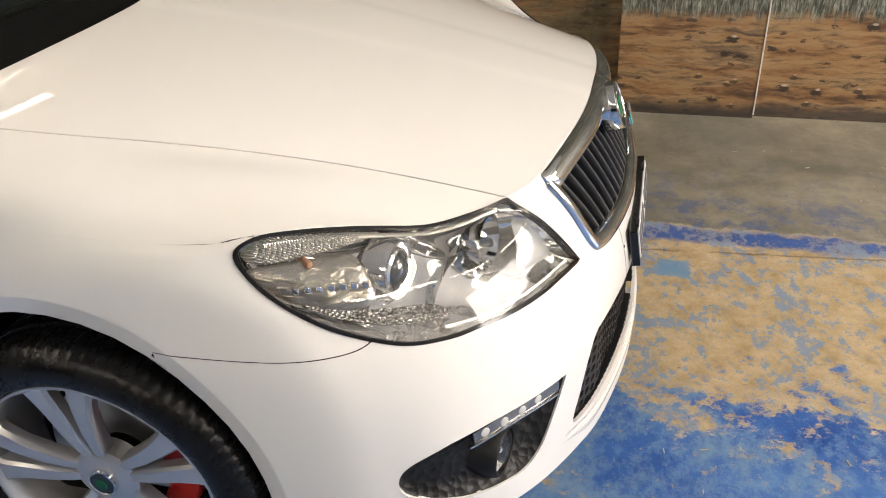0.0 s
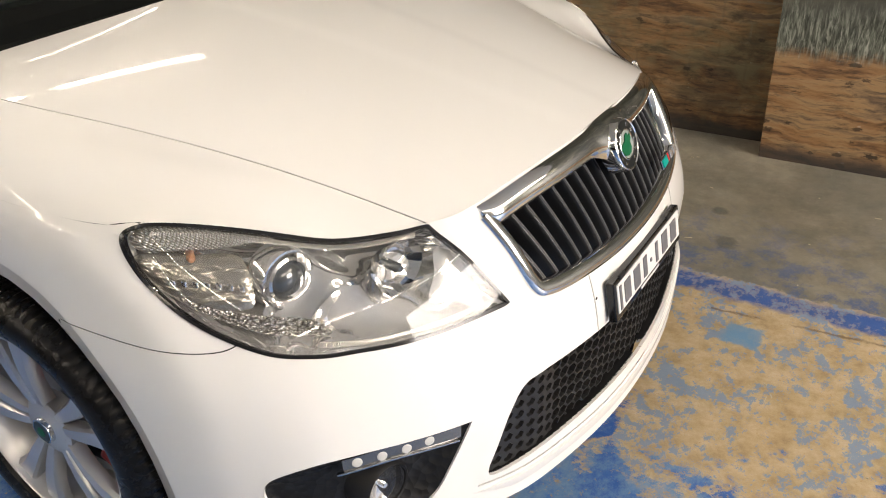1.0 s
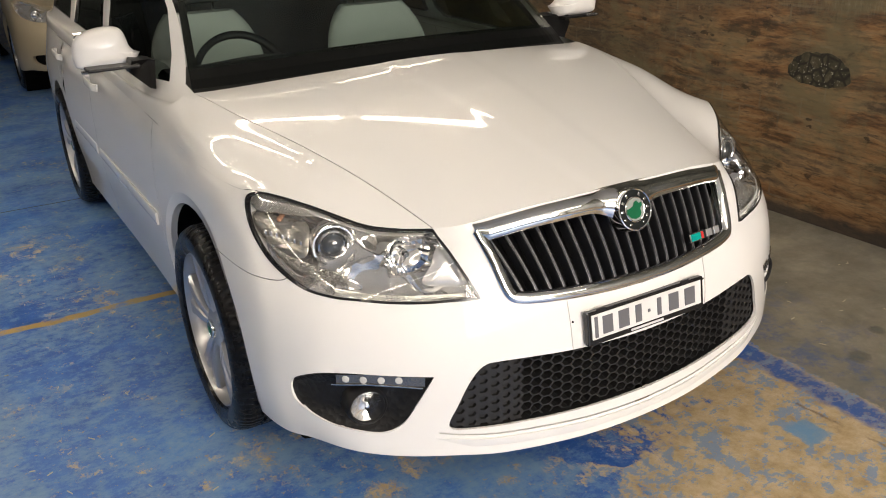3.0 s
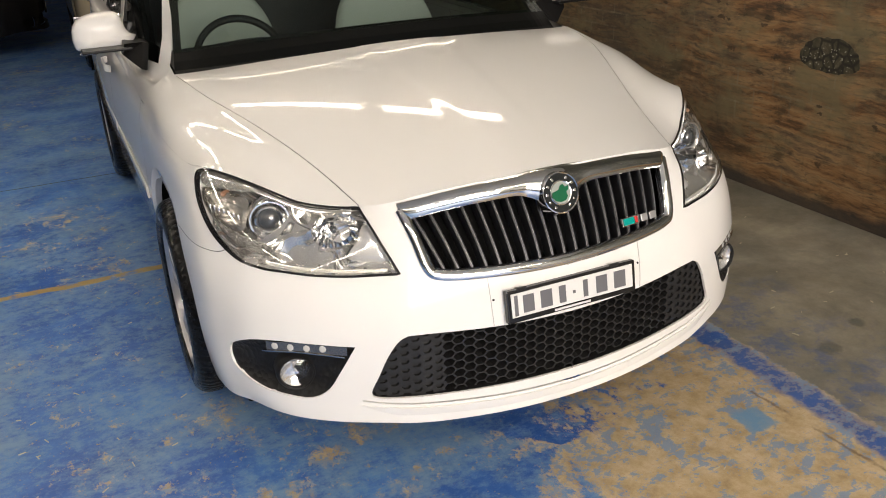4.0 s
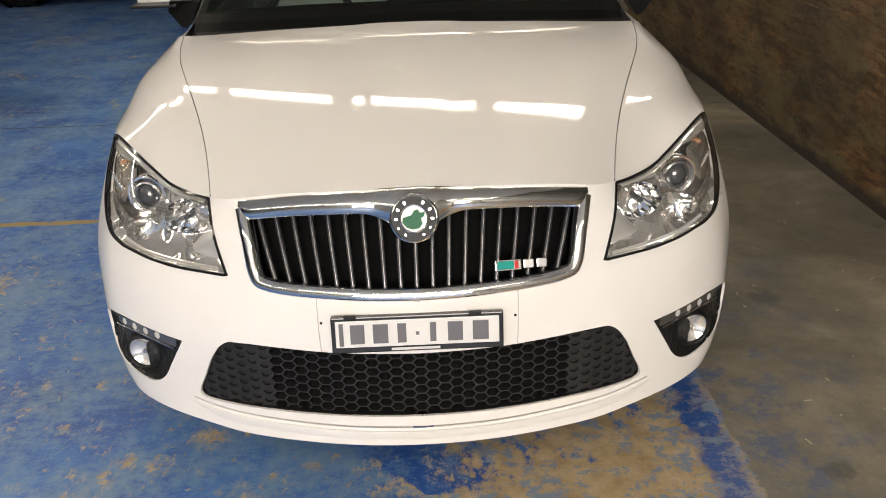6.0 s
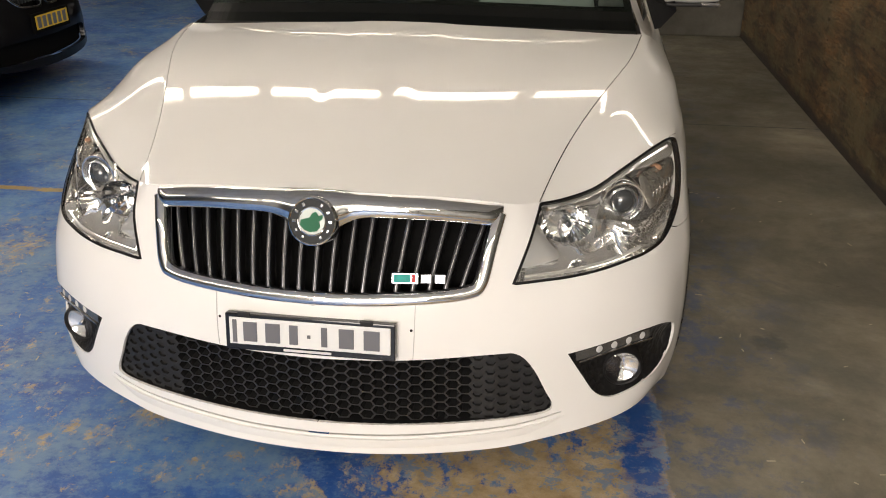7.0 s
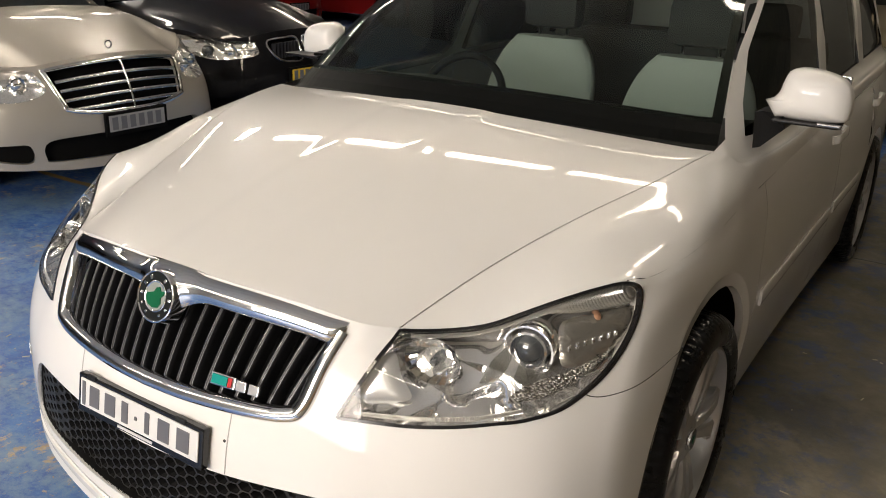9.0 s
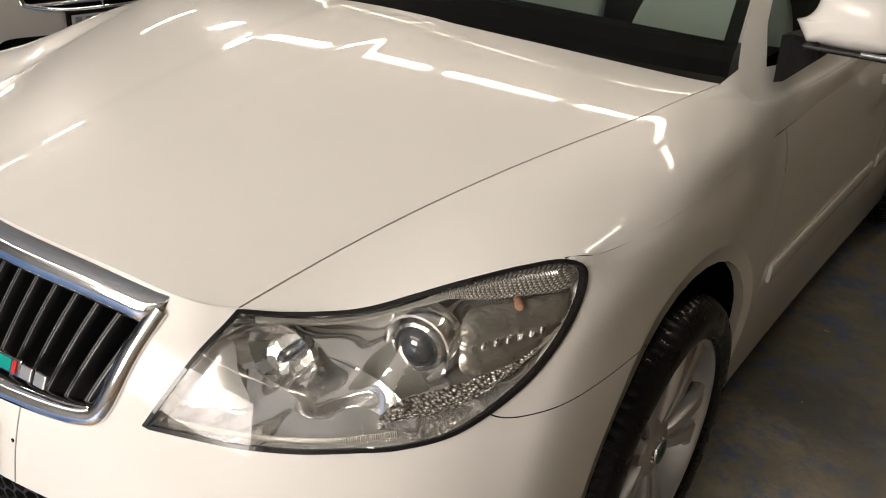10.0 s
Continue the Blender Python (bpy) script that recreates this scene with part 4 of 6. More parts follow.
# frit band round the windscreen
def frit(t0, t1, u0, u1):
    n = len(base)
    iu = np.linspace(u0, u1, 16) * (n - 1)
    out = []
    for t in np.linspace(t0, t1, 5):
        r = base * (1 - t) + head * t + np.array([0, -0.02, 0.03]) * math.sin(math.pi * t)
        out.append(np.stack([np.interp(iu, range(n), r[:, k]) for k in range(3)], 1) + (0, 0.004, -0.004))
    return grid_mesh(np.array(out))


FRIT = mat("black_ceramic_border", (0.004, 0.0045, 0.0042), 0.5, spec=0.1)
for q in ((0.09, 0.115, 0, 1), (0.1, 1, 0, 0.035), (0.1, 1, 0.965, 1), (0.94, 1, 0.035, 0.965)):
    part("black_border", frit(*q), FRIT, glass)
cowl = np.array([base * 0.91 + head * 0.09 + (0, -0.008, 0.009), base * 0.96 + head * 0.04 + (0, -0.006, 0.005), base + (0, -0.004, -0.004), base + (0, -0.07, -0.035)])
part("cowl", grid_mesh(cowl), FRIT, car, "black plastic scuttle panel")


def on_skirt(x, y, z, out=0.0):
    a, v = SKIRT.find([(x, y, z)])[0]
    return SKIRT.at(a, v)[0] + SKIRT.normal(a, v)[0] * out


def skirt_line(ctrl, n=8, out=0.0):
    av = SKIRT.find(spline(ctrl, n))
    N = SKIRT.normal(av[:, 0], av[:, 1])
    return SKIRT.at(av[:, 0], av[:, 1]) + N * out, N


def both(line):
    """A line from the middle to the left, carried over to the right."""
    return np.concatenate([line[::-1] * (-1, 1, 1), line[1:]])


def rounded(w, h, k=3):
    """A rounded bar section w across and h out."""
    c = []
    for i in range(k * 4):
        a = 2 * math.pi * i / (k * 4)
        c.append((0.5 * w * np.sign(math.cos(a)) * abs(math.cos(a)) ** 0.6, 0.5 * h * np.sign(math.sin(a)) * abs(math.sin(a)) ** 0.6))
    return c


# ---- wheels ----
DISC = mat("brake_disc_steel", (0.4, 0.39, 0.38), 0.35, 1.0)
CALIPER = mat("red_caliper", (0.45, 0.02, 0.015), 0.35)
GREEN = mat("green_enamel", (0.006, 0.11, 0.045), 0.4, spec=0.2)
CAPFIELD = mat("cap_enamel", (0.02, 0.035, 0.04), 0.3, 0.3)


def blade(k, s):
    """One blade of a twin spoke: from the hub to the rim."""
    prof = [(0.04, 2.0, 30, -0.022, 0.03), (0.075, 2.6, 23, -0.014, 0.03), (0.12, 3.2, 19, -0.008, 0.028), (0.17, 4.0, 17.5, -0.006, 0.026), (0.21, 5.0, 18.5, -0.006, 0.026), (0.229, 5.0, 20.5, -0.008, 0.028)]
    sec = []
    for r, t0, t1, x, d in prof:
        ring = []
        for t, dx in ((t0, -d), (t0, -0.006), (t0 + 0.12 * (t1 - t0), 0), (t1 - 0.15 * (t1 - t0), 0.0), (t1, -0.009), (t1, -d)):
            a = radians(72 * k + s * t + 90)
            ring.append((x + dx, r * math.cos(a), r * math.sin(a)))
        sec.append(ring if s < 0 else ring[::-1])
    P = np.array(sec)
    V, F = grid_mesh(P)
    m = P.shape[1]
    F += [(i * m, i * m + m - 1, (i + 1) * m + m - 1, (i + 1) * m) for i in range(len(sec) - 1)]
    F += [tuple(range(m)), tuple(reversed(range((len(sec) - 1) * m, len(sec) * m)))]
    bm = bmesh.new()
    vs = [bm.verts.new(v) for v in V]
    for f in F:
        bm.faces.new([vs[i] for i in f])
    bmesh.ops.recalc_face_normals(bm, faces=bm.faces)
    return bm


def tyre_mesh(n=320):
    """Tread with grooves and cross cuts, and a rounded side wall."""
    prof = [(0.236, 0.0), (0.243, 0.011), (0.256, 0.017), (0.272, 0.019), (0.29, 0.015), (0.303, 0.006), (0.311, -0.006), (0.3155, -0.018), (0.3175, -0.03),
            (0.3175, -0.058), (0.311, -0.06), (0.311, -0.068), (0.318, -0.07), (0.318, -0.108), (0.311, -0.11), (0.311, -0.118), (0.318, -0.12), (0.3175, -0.158), (0.311, -0.16), (0.311, -0.168), (0.317, -0.17), (0.315, -0.2), (0.305, -0.215), (0.27, -0.222), (0.236, -0.205)]
    rows = []
    for i in range(n):
        a = 2 * math.pi * i / n
        ring = []
        for r, x in prof:
            cut = 0.0035 if i % 4 == 0 and r > 0.308 and x > -0.06 else 0.0
            ring.append((x, (r - cut) * math.cos(a), (r - cut) * math.sin(a)))
        rows.append(ring)
    rows.append(rows[0])
    return grid_mesh(np.array(rows))


def wheel(parent, m, twin=True):
    hub = part("wheel", lathe([(0, -0.012), (0.05, -0.014), (0.066, -0.022), (0.066, -0.06), (0, -0.06)], n=32), ALLOY, parent, "twin-spoke silver alloy wheel with low-profile tyre" if twin else "five-spoke silver alloy wheel")
    hub.matrix_basis = m
    smooth(hub)
    smooth(part("tyre", tyre_mesh(), RUBBER, hub, "black low-profile tyre"), 30)
    smooth(part("rim", lathe([(0.238, -0.002), (0.236, 0.004), (0.231, 0.005), (0.227, 0.0), (0.224, -0.02), (0.213, -0.05), (0.205, -0.1), (0.205, -0.19)], n=80), ALLOY, hub))
    part("brake_disc", lathe([(0.05, -0.088), (0.158, -0.088), (0.158, -0.112), (0.05, -0.112)], n=48), DISC, hub, "bare steel brake disc")
    part("wheel_back", lathe([(0, -0.12), (0.204, -0.12), (0.204, -0.125), (0, -0.125)], n=32), VOID, hub)
    for k in range(5):
        for s in (-1, 1):
            smooth(part("spoke", blade(k, s), ALLOY, hub), 35)
        a = radians(72 * k + 126)
        smooth(part("wheel_bolt", lathe([(0, -0.018), (0.006, -0.012), (0.009, -0.014), (0.0105, -0.03)], n=12, m=Matrix.Translation((-0.004, 0.048 * math.cos(a), 0.048 * math.sin(a)))), BLACK, hub))
    smooth(part("hub_cap", lathe([(0, -0.004), (0.024, -0.005), (0.0255, -0.003), (0.028, -0.004), (0.0295, -0.01), (0.03, -0.022)], n=32), CHROME, hub, "round centre cap with green emblem"))
    part("cap_field", lathe([(0, -0.0025), (0.0235, -0.0032), (0.0236, -0.006)], n=32), CAPFIELD, hub)
    part("cap_emblem", lathe([(0, -0.001), (0.011, -0.0015), (0.012, -0.004)], n=7), GREEN, hub)
    return hub


HUBX = 0.88
for y, side in ((HUB[0], 1), (HUB[0], -1), (HUB[0] + 2.578, 1), (HUB[0] + 2.578, -1)):
    h = wheel(car, pose(side * HUBX, y, HUB[1], 0 if side > 0 else 0, 0, 0 if side > 0 else 180) @ pose(0, 0, 0, 45 if side > 0 else 10, 0, 0))
    if y < 2:
        bm = bmesh.new()
        for t in range(5):
            a = radians(-28 + 14 * t)
            box(bm, (-0.14, -0.03, -0.026), (-0.058, 0.03, 0.026), 0.006, Matrix.Translation((side * HUBX, y, HUB[1])) @ pose(0, 0, 0, 0, 0, 0 if side > 0 else 180) @ Matrix.Translation((0, 0, 0)) @ pose(0, 0, 0, math.degrees(a) * 1.0 + (0 if side < 0 else 180), 0, 0) @ Matrix.Translation((0, 0.135, 0)))
        part("brake_caliper", bm, CALIPER, car, "red painted brake caliper")

# wheel arch liners and underside
for side in (1, -1):
    for yc, r in ((0.905, 0.385), (3.46, 0.355)):
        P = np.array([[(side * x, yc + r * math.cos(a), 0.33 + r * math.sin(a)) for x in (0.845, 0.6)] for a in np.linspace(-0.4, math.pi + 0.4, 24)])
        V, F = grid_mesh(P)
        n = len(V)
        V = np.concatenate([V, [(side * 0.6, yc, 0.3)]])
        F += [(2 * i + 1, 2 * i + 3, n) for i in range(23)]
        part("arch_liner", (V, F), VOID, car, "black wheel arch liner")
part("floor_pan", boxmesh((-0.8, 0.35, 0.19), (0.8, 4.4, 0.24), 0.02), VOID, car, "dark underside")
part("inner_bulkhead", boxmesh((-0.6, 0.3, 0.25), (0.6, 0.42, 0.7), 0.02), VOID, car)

# ---- headlamps ----
SATIN = mat("satin_reflector", (0.92, 0.91, 0.89), 0.07, 0.82)
RING = mat("bright_ring", (0.95, 0.95, 0.95), 0.09, 0.92)
nt, bs = nodes_of(SATIN)
tc = nt.nodes.new("ShaderNodeTexCoord")
mp = nt.nodes.new("ShaderNodeMapping")
mp.inputs["Scale"].default_value = (9, 6, 11)
nt.links.new(tc.outputs["Object"], mp.inputs["Vector"])
bump(nt, bs, noise_tex(nt, mp.outputs["Vector"], 1.0, 0.0, 0.5, 0.9), 0.8, 0.045)
RIBSTRIP = mat("ribbed_strip", (0.75, 0.74, 0.71), 0.16, 0.7)
INNERREFL = mat("inner_reflector_bright", (0.9, 0.9, 0.89), 0.16, 0.65)
# chrome whose dark reflection is put into the base colour
DARKREFLECTION = mat("chrome_dark_reflection", (0.42, 0.4, 0.36), 0.16, 0.72)
nt, bs = nodes_of(DARKREFLECTION)
bump(nt, bs, noise_tex(nt, coords(nt, (30, 30, 60)), 1.0, 2.0, 0.5, 0.5), 0.6, 0.01)
HATCH = mat("hatched_reflector", (0.82, 0.81, 0.77), 0.2, 0.55)
nt, bs = nodes_of(HATCH)
waves = []
for turn in (38, -38):
    mp = nt.nodes.new("ShaderNodeMapping")
    mp.inputs["Rotation"].default_value = (0, radians(turn), 0)
    nt.links.new(coords(nt), mp.inputs["Vector"])
    wv = add(nt, "ShaderNodeTexWave", Scale=85.0)
    nt.links.new(mp.outputs["Vector"], wv.inputs["Vector"])
    waves.append(wv.outputs["Fac"])
bump(nt, bs, maths(nt, "MULTIPLY", *waves), 0.9, 0.006)
nt.links.new(ramp(nt, maths(nt, "MULTIPLY", *waves), [(0.0, (0.42, 0.4, 0.35)), (0.4, (0.88, 0.87, 0.82))]), bs.inputs["Base Color"])
PRISM = mat("prismatic_reflector", (0.55, 0.54, 0.52), 0.15, 0.7)
nt, bs = nodes_of(PRISM)
vo = add(nt, "ShaderNodeTexVoronoi", Scale=210.0)
nt.links.new(coords(nt, (0.8, 0.8, 1.3)), vo.inputs["Vector"])
bump(nt, bs, vo.outputs["Distance"], 0.9, 0.008)
nt.links.new(ramp(nt, vo.outputs["Distance"], [(0.15, (0.82, 0.8, 0.77)), (0.6, (0.3, 0.285, 0.26))]), bs.inputs["Base Color"])
AMBER = mat("amber_plastic", (0.36, 0.2, 0.12), 0.35)
LENS = mat("projector_glass", (0.05, 0.055, 0.06), 0.03, 0.0, 1.0, 1.0)
INTO = np.array([-0.22, 0.95, 0.0]) / np.linalg.norm([-0.22, 0.95, 0.0])


def depth_from_edge(L, V, far):
    d = np.sqrt(((V[:, None] - L[None]) ** 2).sum(2).min(1))
    t = np.clip(d / far, 0, 1)
    return t * (2 - t)


def disc_face(profile, centre, way, n=40):
    """A turned shape whose axis points along way from centre."""
    q = Vector(way).to_track_quat("X", "Z").to_matrix().to_4x4()
    return lathe(profile, n=n, m=Matrix.Translation(centre) @ q)


def bowl(centre, way, rx, rz, depth, n=28, rings=7):
    """A hollow reflector: an oval paraboloid open towards way."""
    q = Vector(way).to_track_quat("X", "Z").to_matrix().to_4x4()
    P = []
    for i in range(n + 1):
        a = 2 * math.pi * i / n
        P.append([(-depth * (1 - (k / rings) ** 2), rx * k / rings * math.cos(a), rz * k / rings * math.sin(a)) for k in range(1, rings + 1)])
    V, F = grid_mesh(np.array(P))
    M = np.array(Matrix.Translation(centre) @ q)
    return V @ M[:3, :3].T + M[:3, 3], F


HL_FWD = (0.18, -0.97, 0.02)


def headlamp(side):
    def put(name, data, material, label="", tint=True):
        d = data if side > 0 else (flip(data) if isinstance(data, tuple) else data)
        if side < 0 and not isinstance(data, tuple):
            data.transform(Matrix.Diagonal((-1, 1, 1, 1)))
            bmesh.ops.reverse_faces(data, faces=data.faces)
            d = data
        return part(name, d, material, lamp, label)

    def pocket(P, N, V):
        return P + INTO * (0.004 + 0.085 * depth_from_edge(HEADLAMP, V, 0.05))[:, None]

    house = SKIRT.mesh(0, 9, 0.012, [], only=HEADLAMP, push=pocket)
    d = own_normals(house)
    lamp = part("headlamp", d if side > 0 else flip(d), SATIN, car, "clear headlamp with chrome reflectors and projector")
    cover = SKIRT.mesh(0, 9, 0.012, [], only=HEADLAMP, offset=0.0015)
    put("cover", cover, CLEAR, "clear lamp cover").visible_shadow = False
    av = SKIRT.unflat(HEADLAMP)
    L, N = SKIRT.at(av[:, 0], av[:, 1]), SKIRT.normal(av[:, 0], av[:, 1])
    put("seal", sweep(L + N * 0.001, [(-0.0026, -0.012), (0.0034, -0.012), (0.0034, 0.0015), (-0.0026, 0.0015)], N, True), GLOSSBLACK, "black lamp seal")
    # the projector with its rings
    c = Vector((0.676, 0.338, 0.722))
    smooth(put("projector_lens", disc_face([(0, 0.022), (0.012, 0.0205), (0.022, 0.016), (0.029, 0.008), (0.032, 0.0)], c, HL_FWD), LENS, "dark projector lens"))
    smooth(put("lens_ring", disc_face([(0.031, -0.01), (0.0315, 0.006), (0.034, 0.009), (0.038, 0.006), (0.039, -0.02)], c, HL_FWD), RING))
    smooth(put("bezel", disc_face([(0.043, -0.02), (0.0445, 0.002), (0.0475, 0.008), (0.0515, 0.008), (0.0535, -0.002), (0.055, -0.035)], c, HL_FWD), RING, "polished bezel"))
    # inner reflectors
    put("main_beam_reflector", bowl((0.545, 0.205, 0.712), (0.1, -0.98, 0.1), 0.06, 0.046, 0.055, 18, 4), CHROME, "faceted chrome main beam reflector")
    smooth(put("lower_reflector", bowl((0.612, 0.25, 0.672), (0.12, -0.97, 0.16), 0.105, 0.036, 0.05, 40), CHROME, "smooth chrome dipped reflector"))
    def inlay(name, ctrl, deep, material, label="", step=0.01):
        """A sheet set into the lamp, parallel to its cover."""
        O = SKIRT.outline(ctrl, 5)
        data = SKIRT.mesh(0, 9, step, [], only=O, push=lambda P, N, V: P + INTO * (deep + 0.012 * (1 - depth_from_edge(O, V, 0.02)))[:, None])
        put(name, own_normals(data), material, label)

    inlay("hatched_wedge", [(0.655, 0.345, 0.775), (0.7, 0.4, 0.796), (0.745, 0.455, 0.812), (0.782, 0.508, 0.815), (0.798, 0.525, 0.8), (0.792, 0.5, 0.782), (0.752, 0.445, 0.774), (0.71, 0.398, 0.768)], 0.008, HATCH, "hatched clear wedge")
    inlay("dark_mask", [(0.715, 0.37, 0.758), (0.755, 0.43, 0.768), (0.798, 0.5, 0.775), (0.812, 0.5, 0.755), (0.81, 0.44, 0.722), (0.79, 0.375, 0.702), (0.755, 0.32, 0.7), (0.738, 0.325, 0.73)], 0.022, DARKREFLECTION, "chrome outer mask with its dark reflection put into the colour")
    inlay("prism_field", [(0.7, 0.21, 0.66), (0.735, 0.25, 0.662), (0.775, 0.31, 0.675), (0.8, 0.38, 0.7), (0.806, 0.43, 0.722), (0.785, 0.37, 0.705), (0.75, 0.3, 0.694), (0.712, 0.24, 0.684)], 0.014, PRISM, "fine prismatic reflector")
    inlay("inner_panel", [(0.462, 0.1, 0.7), (0.49, 0.13, 0.728), (0.515, 0.12, 0.69), (0.545, 0.11, 0.655), (0.5, 0.09, 0.64), (0.45, 0.07, 0.64)], 0.03, INNERREFL, "plain bright inner panel")
    smooth(put("bulb", disc_face([(0, 0.03), (0.006, 0.028), (0.009, 0.02), (0.009, -0.02)], (0.545, 0.225, 0.712), HL_FWD, 16), LENS))
    smooth(put("amber_bulb", disc_face([(0, 0.012), (0.005, 0.01), (0.007, 0.004), (0.007, -0.02)], (0.762, 0.452, 0.775), (0.6, -0.78, 0), 16), AMBER, "small amber bulb"))
    # ribbed strips just inside the upper and lower edge
    for name, wide, deep, ctrl in (("upper_strip", 0.62, -0.007, [(0.5, 0.2, 0.753), (0.56, 0.25, 0.752), (0.61, 0.3, 0.756), (0.66, 0.352, 0.774), (0.715, 0.412, 0.797), (0.785, 0.51, 0.812)]),
                       ("lower_strip", 0.62, -0.008, [(0.46, 0.075, 0.634), (0.53, 0.095, 0.64), (0.6, 0.125, 0.645), (0.67, 0.175, 0.649), (0.73, 0.235, 0.657)])):
        L, N = skirt_line(ctrl, 60, deep)
        T = np.gradient(L, axis=0)
        T /= np.linalg.norm(T, axis=1)[:, None]
        A = np.cross(T, N)
        rows = [L + A * u * wide + N * (0.0025 * (np.arange(len(L)) % 2)[:, None] * w) for u, w in ((-0.007, 0.4), (-0.002, 1.0), (0.002, 1.0), (0.007, 0.4))]
        put(name, grid_mesh(np.array(rows)), RIBSTRIP, "ribbed strip")
    # a badge of plain bars
    for k in range(7):
        q = on_skirt(0.752 + 0.0078 * k, 0.36 + 0.0165 * k, 0.74 + 0.001 * k, -0.006)
        put("badge_bar", boxmesh(Vector(q) - Vector((0.0018, 0.005, 0.0055)), Vector(q) + Vector((0.0018, 0.005, 0.0055)), 0.001), RING)
    return lamp


headlamp(1)
headlamp(-1)

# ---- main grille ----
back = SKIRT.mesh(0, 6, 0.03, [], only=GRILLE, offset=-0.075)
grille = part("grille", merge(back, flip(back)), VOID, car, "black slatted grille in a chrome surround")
L, N = skirt_line([(0, -0.02, 0.597), (0.12, -0.012, 0.598), (0.26, 0.008, 0.604), (0.34, 0.025, 0.613), (0.366, 0.042, 0.63), (0.381, 0.082, 0.7), (0.396, 0.125, 0.762)], 8, 0.002)
smooth(part("surround", sweep(both(L), [(-0.015, -0.02), (0.0155, -0.02), (0.016, 0.001), (0.012, 0.0065), (0.003, 0.009), (-0.008, 0.0055), (-0.015, -0.002)], both(N)), CHROME, grille, "chrome grille surround"), 50)
bar = []
for x in np.linspace(-0.405, 0.405, 91):
    ax = abs(x)
    a, v = np.interp(ax, [0, 0.2, 0.402, 0.43], [0, 1, 2, 2.35]), 0
    e = TOP.at(a, 0)[0]
    y, z = e[1], e[2]
    hump = math.exp(-((ax / 0.066) ** 4))
    tip = 1.0 - max(0.0, (ax - 0.37) / 0.035) ** 2.5 * 0.5
    low = (0.04 + 0.044 * math.exp(-((ax / 0.072) ** 2.6))) * tip
    out = (0.034 + 0.018 * hump) * tip
    z += 0.006 * hump
    row = [(x, y + 0.03, z - 0.006)]
    for k in range(13):
        q = radians(9.5 * k)
        row.append((x, y - out * math.sin(q) * (1 if k < 10 else 1.0), z - 0.0035 - low * (1 - math.cos(q)) / (1 - math.cos(radians(114)))))
    row.append((x, y + 0.015, z - 0.004 - low))
    bar.append(row)
V, F = grid_mesh(np.array(bar))
m = len(bar[0])
F += [tuple(range(m)), tuple(reversed(range(len(V) - m, len(V))))]
smooth(part("top_bar", (V, F), CHROME, grille, "broad chrome bar over the slats"), 40)
SLATEDGE = mat("slat_edge_metal", (0.3, 0.3, 0.31), 0.3, 0.6)
DARKSLAT = mat("slat_grey", (0.03, 0.031, 0.034), 0.3, spec=0.5)
for k in range(-9, 10):
    x = k * 0.0392
    ax = abs(x)
    z0, z1 = np.interp(ax, [0, 0.26, 0.36], [0.6, 0.606, 0.63]), np.interp(ax, [0, 0.2, 0.4], [0.79, 0.782, 0.76])
    zz = np.linspace(z0, z1, 9)
    av = SKIRT.find([(ax, np.interp(z, [0.6, 0.8], [-0.01, 0.09]), z) for z in zz])
    P = SKIRT.at(av[:, 0], av[:, 1]) + SKIRT.normal(av[:, 0], av[:, 1]) * -0.014
    up = np.linspace(0, 1, len(P))
    P[:, 0] = ax * (0.915 + 0.12 * up)
    P[:, 1] += 0.034 * up**1.3
    Nn = np.tile((0.0, -0.93, 0.35), (len(P), 1))
    V, F = sweep(P * (1 if x >= 0 else -1, 1, 1), [(-0.003, -0.034), (0.003, -0.034), (0.0052, -0.006), (0.0055, 0.001), (0.004, 0.0042), (0.0, 0.0055), (-0.004, 0.0042), (-0.0055, 0.001), (-0.0052, -0.006)], Nn)
    smooth(part("slat", (V, F), DARKSLAT, grille, "dark grey upright slat"))
    V, F = sweep(P * (1 if x >= 0 else -1, 1, 1) + Nn * 0.0048, [(-0.0009, -0.002), (0.0009, -0.002), (0.0006, 0.0014), (-0.0006, 0.0014)], Nn)
    smooth(part("slat_edge", (V, F), SLATEDGE, grille))

# round emblem: rings and a plain green field
way = (0, -0.93, 0.32)
ec = Vector((0, 0.022, 0.763))
BLACKENAMEL = mat("black_enamel", (0.01, 0.012, 0.012), 0.4, spec=0.2)
emblem = smooth(part("emblem", disc_face([(0, 0.0), (0.05, 0.0), (0.0535, -0.003), (0.055, -0.03)], ec, way, 48), CHROME, car, "round chrome badge with plain green and black fields"))
smooth(part("black_field", disc_face([(0.03, 0.0025), (0.0495, 0.0025), (0.05, -0.002), (0.03, -0.002)], ec, way, 48), BLACKENAMEL, emblem))
part("white_field", disc_face([(0, 0.002), (0.029, 0.002), (0.029, -0.002)], ec, way, 40), mat("pale_enamel", (0.34, 0.37, 0.34), 0.35, 0.3), emblem)
q = Matrix.Translation(ec) @ Vector(way).to_track_quat("X", "Z").to_matrix().to_4x4()
wing = [(-0.019, -0.006), (-0.012, -0.014), (-0.002, -0.017), (0.008, -0.015), (0.013, -0.008), (0.011, 0.0), (0.016, 0.004), (0.017, 0.011), (0.01, 0.009), (0.006, 0.015), (0.0, 0.013), (-0.004, 0.006), (-0.011, 0.004), (-0.018, 0.002)]
bm = bmesh.new()
low_ring, top_ring = ([bm.verts.new((h, 1.4 * u, 1.4 * w)) for u, w in wing] for h in (0.0015, 0.0042))
bm.faces.new(top_ring)
for k in range(len(wing)):
    bm.faces.new((low_ring[k - 1], low_ring[k], top_ring[k], top_ring[k - 1]))
